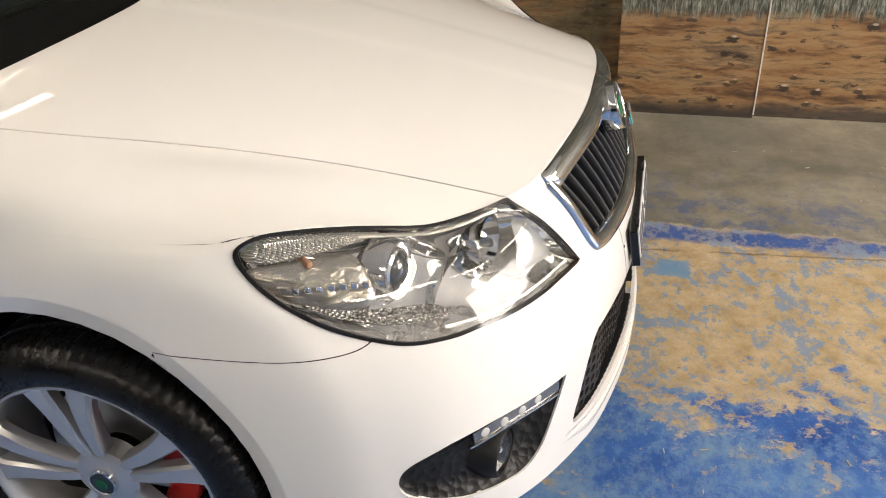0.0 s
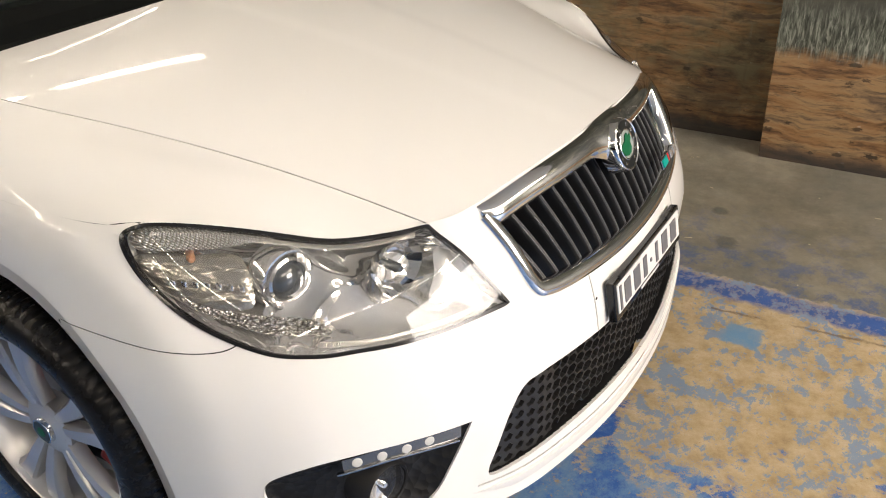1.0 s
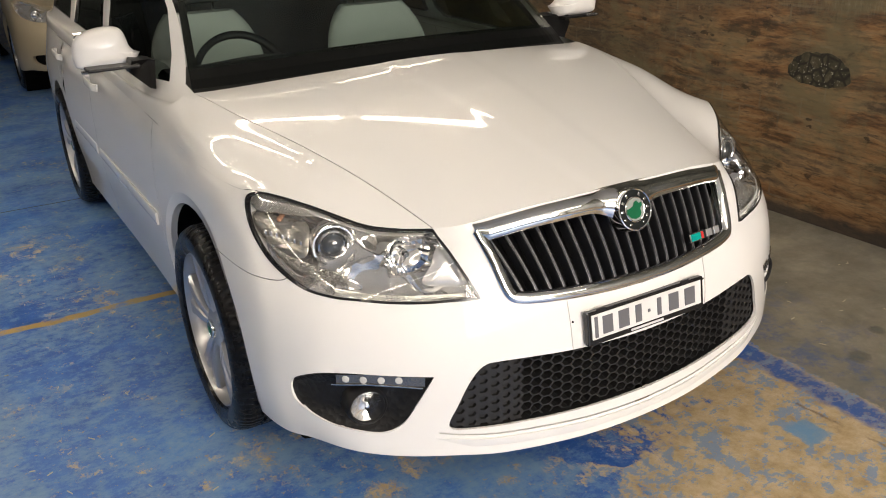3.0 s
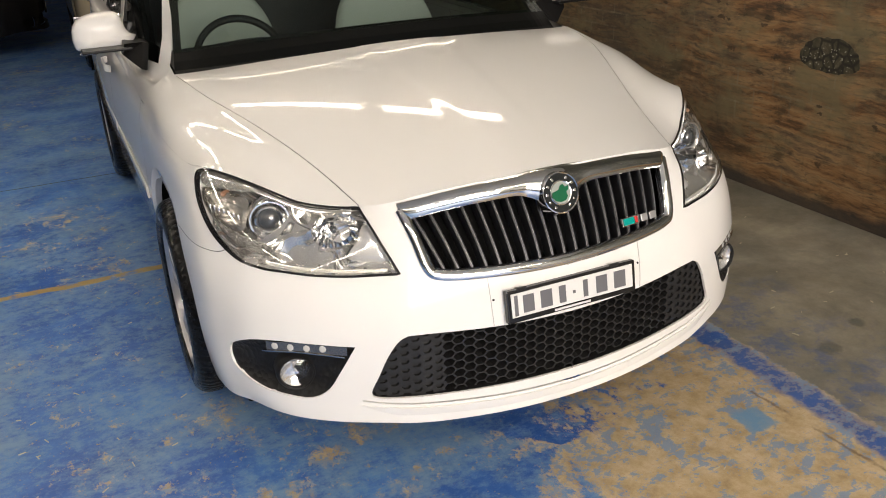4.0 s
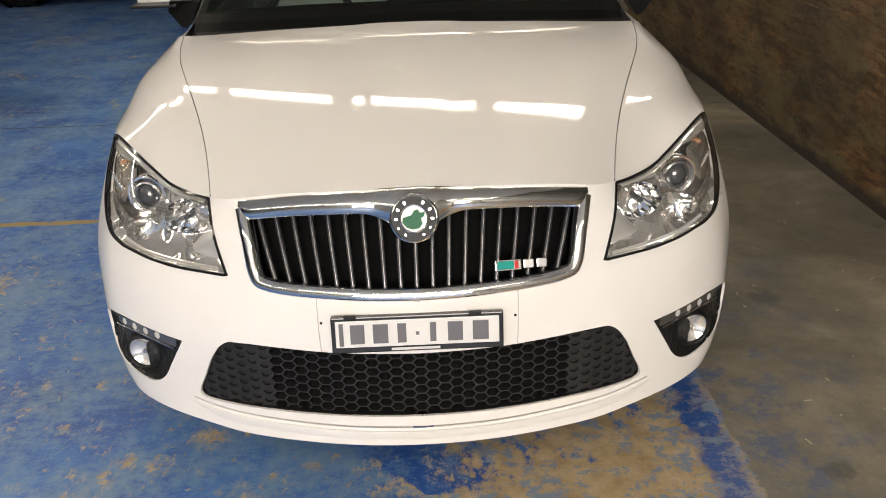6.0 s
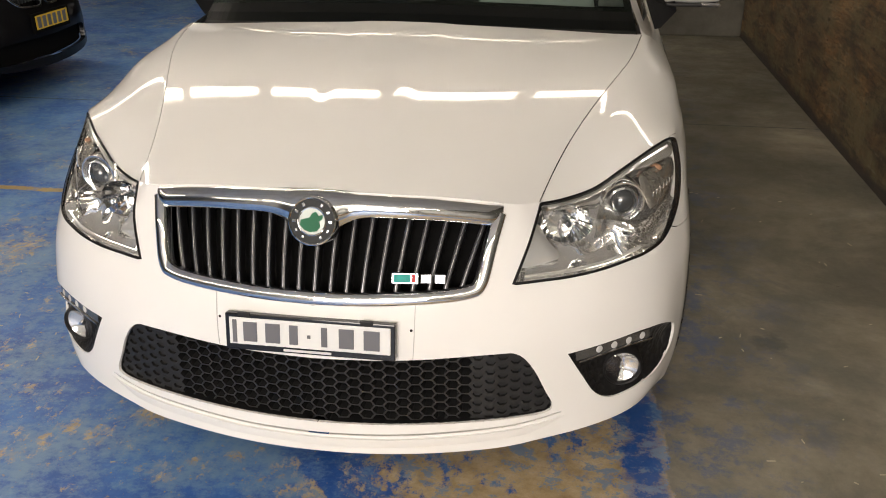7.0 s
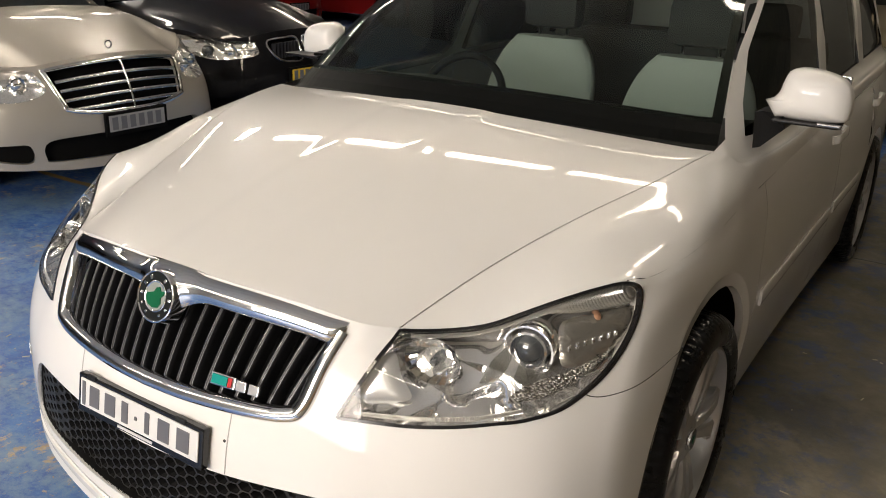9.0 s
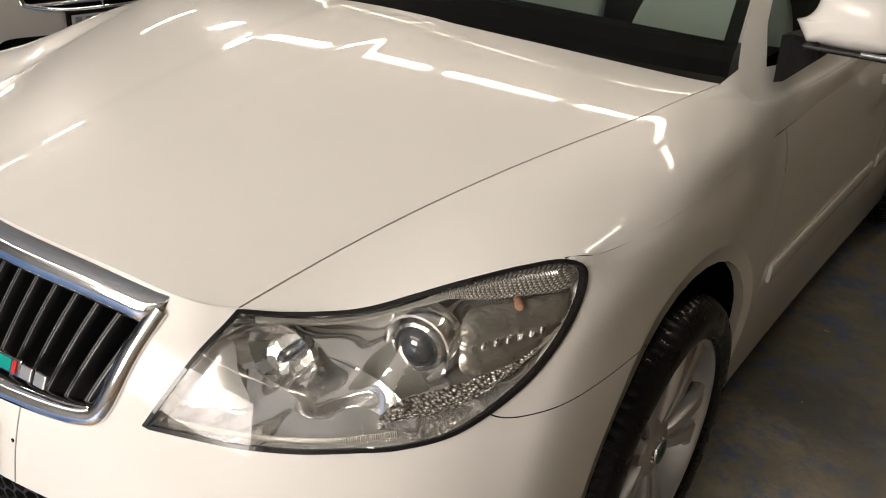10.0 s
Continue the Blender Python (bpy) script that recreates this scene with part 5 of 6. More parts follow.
bmesh.ops.recalc_face_normals(bm, faces=bm.faces)
bm.transform(q)
part("green_field", bm, GREEN, emblem)
smooth(part("inner_ring", disc_face([(0.0285, -0.002), (0.0285, 0.0038), (0.0305, 0.0045), (0.032, 0.0035), (0.032, -0.002)], ec, way, 48), CHROME, emblem))
smooth(part("outer_ring", disc_face([(0.049, -0.004), (0.049, 0.0035), (0.051, 0.0055), (0.0535, 0.004), (0.0555, -0.004), (0.056, -0.03)], ec, way, 56), CHROME, emblem))
for k in range(12):
    if k in (3, 9):
        continue
    a = radians(30 * k)
    tall = 0.0042 if k < 7 else 0.0026
    part("badge_bar", boxmesh((0.002, -0.0032, -tall), (0.0042, 0.0032, tall), 0.001, q @ pose(0, 0.0405 * math.cos(a), 0.0405 * math.sin(a), 30 * k + 90, 0, 0)), CHROME, emblem)
# trim badge on the slats: plain coloured bars
ba = Vector((0.236, 0.0, 0.652))
qb = Matrix.Translation(ba) @ pose(0, 0, 0, -22, 0, 6)
trim = part("trim_badge", boxmesh((-0.06, 0.0, -0.012), (0.0, 0.006, 0.012), 0.002, qb), CHROME, car, "small badge of green, red and silver bars")
part("green_bar", boxmesh((-0.055, -0.002, -0.009), (-0.018, 0.001, 0.009), 0.001, qb), mat("teal_enamel", (0.0, 0.28, 0.24), 0.4, 0.0, 0.0, 0.2), trim)
part("red_bar", boxmesh((-0.016, -0.002, -0.009), (-0.007, 0.001, 0.009), 0.001, qb), mat("red_enamel", (0.5, 0.03, 0.03), 0.4, 0.0, 0.0, 0.2), trim)
for k in range(2):
    part("silver_bar", boxmesh((0.004 + 0.03 * k, -0.003, -0.01), (0.028 + 0.03 * k, 0.003, 0.01), 0.002, qb), mat("bright_silver", (0.62, 0.62, 0.62), 0.22, 0.7), trim)

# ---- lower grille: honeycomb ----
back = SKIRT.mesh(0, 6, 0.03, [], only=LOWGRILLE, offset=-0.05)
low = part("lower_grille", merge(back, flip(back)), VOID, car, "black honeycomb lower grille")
av = SKIRT.unflat(LOWGRILLE)
lg, ln = SKIRT.at(*av.T), SKIRT.normal(*av.T)
n = len(lg)
fr = (np.concatenate([lg - ln * 0.006, lg - ln * 0.052]), [(i, (i + 1) % n, n + (i + 1) % n, n + i) for i in range(n) if av[i, 0] > 0.01 and av[(i + 1) % n, 0] > 0.01])
part("grille_frame", (np.concatenate([fr[0], flip(fr)[0]]), fr[1] + [tuple(j + 2 * n for j in f) for f in flip(fr)[1]]), BLACK, low)
poly = lg[:, [0, 2]]
grown = poly + np.sign(poly - (0, 0.38)) * (0.016, 0.006)
grown[poly[:, 1] < 0.33, 1] -= 0.01
grown[poly[:, 0] < 0.004, 0] = -0.03
S, HZ = 0.0188, 0.0245
HV, HF, RV, RF = [], [], [], []
for cidx in range(0, 21):
    for r in range(0, 10):
        cx, cz = cidx * 1.5 * S, 0.275 + (r + 0.5 * (cidx % 2)) * HZ
        if not inside(grown, np.array([[cx, cz]]))[0]:
            continue
        closed = cx > 0.36
        inn = 0.62 if closed else 0.86
        hexa = [(S * math.cos(radians(60 * k)), HZ / 2 / math.sin(radians(60)) * math.sin(radians(60 * k))) for k in range(6)]
        pts = [(cx + u, cz + w) for u, w in hexa] + [(cx + inn * u, cz + inn * w) for u, w in hexa]
        P3 = []
        for x, z in pts:
            y = np.interp(abs(x), [0, 0.2, 0.4, 0.505, 0.606], [-0.05, -0.0365, -0.002, 0.03, 0.076]) + np.interp(abs(x), [0.3, 0.4], [0.02, 0.012])
            P3.append((x, y, z))
        P3 += [(x, y + (0.008 if closed else 0.03), z) for x, y, z in P3[6:]]
        for V, F, sg in ((HV, HF, 1), (HV, HF, -1)):
            if sg < 0 and cidx == 0:
                continue
            bse = len(V)
            V += [(sg * x, y, z) for x, y, z in P3]
            for k in range(6):
                k2 = (k + 1) % 6
                for f in ((k, k2, 6 + k2, 6 + k), (6 + k, 6 + k2, 12 + k2, 12 + k)):
                    F.append(tuple(bse + i for i in (f if sg > 0 else f[::-1])))
            if closed:
                F.append(tuple(bse + 12 + k for k in (range(6) if sg > 0 else reversed(range(6)))))
HONEY = mat("honeycomb_plastic", (0.016, 0.016, 0.0165), 0.5, spec=0.4)
part("honeycomb", (np.array(HV), HF), HONEY, low, "black moulded honeycomb mesh")
L, N = skirt_line([(0, -0.04, 0.243), (0.2, -0.03, 0.248), (0.4, 0.0, 0.263), (0.5, 0.03, 0.276), (0.57, 0.06, 0.288)], 10, 0.0)
fade = np.clip(np.linspace(3.2, 0.04, len(L)), 0, 1)
smooth(part("lip_crease", sweep(both(L), [(-0.003, -0.003), (-0.0012, 0.0055), (0.005, 0.005), (0.024, -0.0005), (0.024, -0.003)], both(N), scale=both(np.tile(fade[:, None], (1, 3)) * (1, 1, 1))[:, 1]), WHITE, car, "white front lip under the bumper"), 60)

# number plate: black holder, white plate, plain bars
plate = part("number_plate", boxmesh((-0.194, -0.012, -0.043), (0.194, 0.006, 0.043), 0.003), GLOSSBLACK, car, "white number plate with grey bars in a black holder")
plate.matrix_basis = pose(-0.003, -0.04, 0.5135, -9, 0, 0)
part("plate_face", boxmesh((-0.184, -0.0145, -0.0285), (0.184, -0.011, 0.035), 0.002), mat("plate_white", (0.72, 0.72, 0.7), 0.35), plate)
INK = mat("plate_ink", (0.13, 0.13, 0.14), 0.4)
for x, wdt in ((-0.135, 0.032), (-0.083, 0.034), (-0.035, 0.02), (0.035, 0.014), (0.085, 0.034), (0.142, 0.036)):
    part("bar", boxmesh((x - wdt / 2, -0.0165, -0.02), (x + wdt / 2, -0.0143, 0.026), 0.001), INK, plate)
part("bar", boxmesh((-0.176, -0.0165, -0.024), (-0.166, -0.0143, 0.03), 0.001), INK, plate)
part("bar", boxmesh((-0.004, -0.0165, -0.003), (0.004, -0.0143, 0.005), 0.001), INK, plate)
part("dealer_bar", boxmesh((-0.06, -0.0135, -0.039), (0.05, -0.0115, -0.033), 0.001), mat("plate_white_bar", (0.6, 0.6, 0.6), 0.4), plate)
for x in (-0.15, 0.13):
    part("plate_clip", boxmesh((x - 0.014, -0.014, 0.036), (x + 0.014, -0.008, 0.047), 0.002), BLACK, plate)
for x in (-0.222, 0.222):
    q = on_skirt(abs(x), -0.03, 0.535, 0.0)
    part("plug", disc_face([(0, 0.001), (0.003, 0.001), (0.0035, -0.002)], (q[0] * (1 if x > 0 else -1), q[1], q[2]), (0, -1, 0), 10), BLACK, car)
# thin grey strips coloured as the shade in the plate plinth's seams
for sd in (1, -1):
    L, N = skirt_line([(0.225, -0.03, 0.465), (0.227, -0.027, 0.5), (0.229, -0.01, 0.59)], 4, 0.0006)
    part("plinth_edge", sweep(L * (sd, 1, 1), [(-0.0009, -0.002), (0.0009, -0.002), (0.0009, 0.0006), (-0.0009, 0.0006)], N * (sd, 1, 1)), mat("seam_shadow", (0.45, 0.44, 0.42), 0.5), car)


# ---- fog lamp bays ----
BAYMAT = mat("scaled_black_plastic", (0.009, 0.009, 0.0095), 0.45, spec=0.3)
nt, bs = nodes_of(BAYMAT)
vo = add(nt, "ShaderNodeTexVoronoi", Scale=62.0)
nt.links.new(coords(nt), vo.inputs["Vector"])
bump(nt, bs, vo.outputs["Distance"], 0.35, 0.01)
STRIPMAT = mat("clear_grey_strip", (0.17, 0.17, 0.17), 0.16, 0.7, 1.0)
FOGBOWL = mat("fog_reflector", (0.92, 0.92, 0.92), 0.12, 0.75)
LEDMAT = mat("led_window", (0.5, 0.5, 0.49), 0.25)


def fog_bay(side):
    def put(name, data, material, label=""):
        if isinstance(data, tuple):
            data = data if side > 0 else flip(data)
        elif side < 0:
            data.transform(Matrix.Diagonal((-1, 1, 1, 1)))
            bmesh.ops.reverse_faces(data, faces=data.faces)
        return part(name, data, material, bay, label)

    def pocket(P, N, V):
        return P + np.array([-0.3, 0.95, 0]) * (0.004 + 0.03 * depth_from_edge(FOGBAY, V, 0.045))[:, None]

    d = own_normals(SKIRT.mesh(0, 9, 0.012, [], only=FOGBAY, push=pocket))
    bay = part("fog_lamp_bay", d if side > 0 else flip(d), BAYMAT, car, "black bay with round fog lamp and daytime lamp strip")
    c, wy = Vector((0.697, 0.156, 0.37)), (0.2, -0.97, 0.0)
    smooth(put("fog_bezel", disc_face([(0.041, 0.0), (0.042, 0.006), (0.045, 0.008), (0.049, 0.004), (0.053, -0.01), (0.056, -0.05)], c, wy), BLACK, "dull black bezel"))
    smooth(put("fog_reflector", bowl(c + Vector((0, 0.002, 0)), wy, 0.041, 0.041, 0.016), FOGBOWL))
    smooth(put("fog_glass", disc_face([(0, 0.012), (0.016, 0.0105), (0.028, 0.006), (0.041, 0.0)], c, wy), CLEAR)).visible_shadow = False
    smooth(put("fog_bulb", disc_face([(0, 0.002), (0.005, 0.0), (0.007, -0.006), (0.007, -0.02)], c, wy, 16), CHROME))
    L, N = skirt_line([(0.585, 0.07, 0.4425), (0.64, 0.1, 0.4475), (0.7, 0.145, 0.4515), (0.755, 0.195, 0.447)], 8, -0.004)
    smooth(put("daytime_strip", sweep(L, [(-0.0115, -0.014), (0.0115, -0.014), (0.0115, 0.0015), (-0.0115, 0.0015)], N), STRIPMAT, "clear grey daytime lamp strip"))
    L2, N2 = skirt_line([(0.592, 0.07, 0.4275), (0.64, 0.1, 0.4345), (0.7, 0.145, 0.4385), (0.765, 0.2, 0.4335)], 8, -0.002)
    smooth(put("chrome_line", sweep(L2, rounded(0.004, 0.008), N2), DULLCHROME))
    for x, y in ((0.638, 0.1), (0.672, 0.124), (0.706, 0.15), (0.738, 0.178)):
        a, v = SKIRT.find([(x, y, 0.449)])[0]
        P, Nn = SKIRT.at(a, v)[0], SKIRT.normal(a, v)[0]
        put("led_window", disc_face([(0, 0.0022), (0.007, 0.0016), (0.0098, 0.0), (0.0102, -0.004)], Vector(P + Nn * -0.003), Nn, 16), LEDMAT, "white lamp window")
    return bay


fog_bay(1)
fog_bay(-1)


# ---- mirrors ----
FOOT = mat("black_mirror_plastic", (0.006, 0.006, 0.0062), 0.4, spec=0.25)


def mirror(side):
    """A rounded mirror shell with a flat back, on a black foot."""
    outline = spline([(0, 0.043), (0, 0.043), (0.03, 0.002), (0.03, 0.002), (0.12, 0.0), (0.2, 0.008), (0.213, 0.03), (0.214, 0.06), (0.205, 0.094), (0.18, 0.118), (0.13, 0.132), (0.08, 0.134),
                      (0.053, 0.124), (0.041, 0.098), (0.034, 0.07), (0.02, 0.052)], 5, True)
    mid = np.array((0.118, 0.06))
    P = []
    for k in range(15):
        s = math.sin(math.pi / 2 * k / 14) ** 0.75
        q = mid + (outline - mid) * s
        bulge = 0.07 * (1 - s ** 3.2) ** 0.62 * (1 - 0.25 * (q[:, 0] / 0.215))
        P.append(np.stack([q[:, 0], -bulge, q[:, 1]], 1))
    P.append(P[-1] + (0, 0.022, 0))
    P = np.array(P)
    V, F = grid_mesh(np.concatenate([P, P[:, :1]], 1)[::-1])
    M = np.array(pose(0.802, 1.405, 1.03, 0, 0, -6))
    V = V @ M[:3, :3].T + M[:3, 3]
    data = (V, F)
    foot = bmesh.new()
    sail = [(0.802, 1.33, 0.952), (0.806, 1.52, 0.962), (0.775, 1.53, 1.03), (0.772, 1.43, 1.03)]
    arm = [(0.87, 1.36, 1.008), (0.87, 1.43, 1.008), (0.86, 1.43, 1.05), (0.86, 1.36, 1.045)]
    for ring in (sail, [(x + 0.018, y, z + 0.005) for x, y, z in sail], arm):
        for v in ring:
            foot.verts.new(v)
    foot.verts.ensure_lookup_table()
    faces = [(3, 2, 1, 0), (8, 9, 10, 11)] + [(k + i, k + (i + 1) % 4, k + 4 + (i + 1) % 4, k + 4 + i) for k in (0, 4) for i in range(4)]
    for f in faces:
        foot.faces.new([foot.verts[i] for i in f])
    box(foot, (0.835, 1.345, 1.024), (1.0, 1.425, 1.034), 0.004)
    backp = boxmesh((0.845, 1.423, 1.036), (1.0, 1.43, 1.15), 0.003)
    strip = boxmesh((0.945, 1.341, 1.027), (1.006, 1.36, 1.037), 0.004)
    if side < 0:
        back_by = Matrix.Translation((0.0, 0.2, -0.03))
        data = ((V + (0.0, 0.2, -0.03)), F)
        for bmx in (backp, strip):
            bmx.transform(back_by)
        foot.transform(Matrix.Translation((0, 0.1, -0.01)))
    if side < 0:
        data = flip(data)
        for bmx in (foot, backp, strip):
            bmx.transform(Matrix.Diagonal((-1, 1, 1, 1)))
            bmesh.ops.reverse_faces(bmx, faces=bmx.faces)
    mir = smooth(part("mirror", data, WHITE, car, "white door mirror shell on a black foot"), 60)
    part("mirror_foot", foot, FOOT, mir, "black mirror foot")
    part("mirror_glass", backp, CHROME, mir)
    part("repeater", strip, STRIPMAT, mir, "clear indicator strip")


mirror(1)
mirror(-1)

# door handles, rub strips, roof rails
for sd in (1, -1):
    for y0 in (2.12, 3.05):
        L = np.array([(sd * 0.885, y0, 0.845), (sd * 0.9, y0 + 0.02, 0.848), (sd * 0.902, y0 + 0.1, 0.85), (sd * 0.9, y0 + 0.19, 0.852), (sd * 0.88, y0 + 0.21, 0.853)])
        smooth(part("door_handle", sweep(spline(L, 4), rounded(0.03, 0.012), np.tile((sd, 0, 0.1), (17, 1))), WHITE, car))
    for ya, yb in ((1.36, 2.36), (2.45, 3.02)):
        zz = 0.525
        P = np.array([(sd * (np.interp(zz, [0.5, 0.6], [0.879, 0.88]) + 0.003), y, zz) for y in np.linspace(ya, yb, 8)])
        smooth(part("rub_strip", sweep(P, rounded(0.045, 0.01), np.tile((sd, 0, 0), (8, 1))), WHITE, car, "white door rub strip"), 50)
    P = np.array([(sd * 0.59, 2.05, 1.42), (sd * 0.585, 2.15, 1.468), (sd * 0.585, 3.0, 1.478), (sd * 0.575, 3.9, 1.44), (sd * 0.57, 4.0, 1.4)])
    smooth(part("roof_rail", sweep(spline(P, 5), rounded(0.025, 0.03), np.tile((0, 0, 1), (21, 1))), DULLCHROME, car, "metal roof rail"))

# ---- inside the car ----
DARKTRIM = mat("dark_trim", (0.025, 0.027, 0.027), 0.7)
CLOTH = mat("grey_cloth", (0.5, 0.51, 0.49), 0.85)
nt, bs = nodes_of(CLOTH)
bump(nt, bs, noise_tex(nt, coords(nt), 180.0, 3.0), 0.3, 0.002)
dash = []
for x in np.linspace(-0.72, 0.72, 25):
    sag = 0.03 * math.exp(-(((x + 0.37) / 0.2) ** 2))
    f = 1.12 + 0.14 * (x / 0.72) ** 2
    dash.append([(x, f, 0.93), (x, f + 0.2, 0.955 + sag * 0.3), (x, f + 0.42, 0.96 + sag), (x, f + 0.5, 0.93 + sag), (x, f + 0.52, 0.75), (x, f + 0.5, 0.5)])
smooth(part("dashboard", grid_mesh(np.array(dash)), DARKTRIM, car, "dark plastic dashboard"), 50)
a = np.linspace(0, 2 * math.pi, 48, endpoint=False)
ring = np.stack([-0.4 + 0.18 * np.cos(a), 1.77 + 0.08 * np.sin(a), 0.872 + 0.16 * np.sin(a)], 1)
wheel_ring = smooth(part("steering_wheel", sweep(ring, rounded(0.028, 0.028), ring - (-0.4, 1.77, 0.872), True), BLACK, car, "black steering wheel"))
part("steering_hub", boxmesh((-0.48, 1.74, 0.81), (-0.32, 1.79, 0.92), 0.03), BLACK, wheel_ring)
part("spoke", boxmesh((-0.57, 1.755, 0.855), (-0.23, 1.785, 0.885), 0.008), BLACK, wheel_ring)


def seat(x, y):
    def shape(w0, w1, h, d, lean, z0):
        P = []
        for t in np.linspace(0, 1, 17):
            w = (w0 * (1 - t) + w1 * t) * math.sqrt(1 - 0.62 * (max(0, t - 0.55) / 0.45) ** 2.5)
            ring = []
            for q in np.linspace(0, 2 * math.pi, 20, endpoint=False):
                cx, cy = math.cos(q), math.sin(q)
                ring.append((x + w * np.sign(cx) * abs(cx) ** 0.6, y + lean * t + d * np.sign(cy) * abs(cy) ** 0.7, z0 + h * t))
            ring.append(ring[0])
            P.append(ring)
        V, F = grid_mesh(np.array(P))
        m = 21
        F += [tuple(range(16 * m, 16 * m + 20))]
        return V, F
    s = smooth(part("front_seat", shape(0.255, 0.235, 0.6, 0.06, 0.2, 0.45), DARKTRIM, car, "dark seat with pale grey centre panel"), 50)
    smooth(part("seat_panel", shape(0.27, 0.25, 0.61, 0.055, 0.195, 0.455), CLOTH, s, "pale grey cloth panel")).location = (0, -0.022, 0)
    smooth(part("seat_base", boxmesh((x - 0.25, y - 0.5, 0.4), (x + 0.25, y + 0.05, 0.58), 0.05), DARKTRIM, s), 50)
    smooth(part("headrest", boxmesh((x - 0.13, y + 0.14, 1.1), (x + 0.13, y + 0.25, 1.28), 0.045), DARKTRIM, s, "dark headrest"), 50)
    for k in (-0.07, 0.07):
        part("headrest_post", lathe([(0.007, -0.06), (0.007, 0.06)], n=10, m=pose(x + k, y + 0.19, 1.08, 0, 90, 0)), CHROME, s)


seat(-0.36, 2.26)
seat(0.37, 2.02)
part("rear_bench", boxmesh((-0.66, 3.05, 0.45), (0.66, 3.2, 1.08), 0.06), DARKTRIM, car, "dark grey rear seat back")
for x in (-0.4, 0.4):
    part("rear_headrest", boxmesh((x - 0.12, 3.1, 1.06), (x + 0.12, 3.2, 1.22), 0.04), DARKTRIM, car)
part("centre_console", boxmesh((-0.13, 1.5, 0.3), (0.13, 2.3, 0.62), 0.03), DARKTRIM, car)
part("rear_view_mirror", boxmesh((-0.11, 1.72, 1.28), (0.11, 1.75, 1.35), 0.02), BLACK, car)


def tailgate(sheet, k, coat, owner):
    """The closed back between the two rear quarters, with its window."""
    def back(v0, v1, wide, out):
        edge = sheet.at(np.full(16, float(sheet.na)), np.linspace(v0, v1, 16))
        P = np.array([[(x * u, y + 0.05 * (1 - u * u) * k + out, z) for u in np.linspace(wide, -wide, 13)] for x, y, z in edge])
        return grid_mesh(P)
    gate = smooth(part("tailgate", back(0, sheet.nv, 1.0, 0.0), coat, owner))
    smooth(part("rear_window", back(2.15, 3.8, 0.86, 0.006), GLOSSBLACK, gate, "dark rear window"))


tailgate(UPPER, 1.0, WHITE, car)


# ---- the other cars ----
YELLOWPLATE = mat("plate_yellow", (0.75, 0.5, 0.03), 0.4)
WHITEPLATE = mat("plate_white_far", (0.3, 0.3, 0.29), 0.5)
CHAMPAGNE = paint("champagne_paint", (0.42, 0.36, 0.25), 0.3, 0.35)
REDPAINT = paint("red_paint", (0.35, 0.012, 0.01))
FARGLASS = mat("far_dark_glass", (0.01, 0.012, 0.012), 0.05, 0.0, 0.0, 0.8)


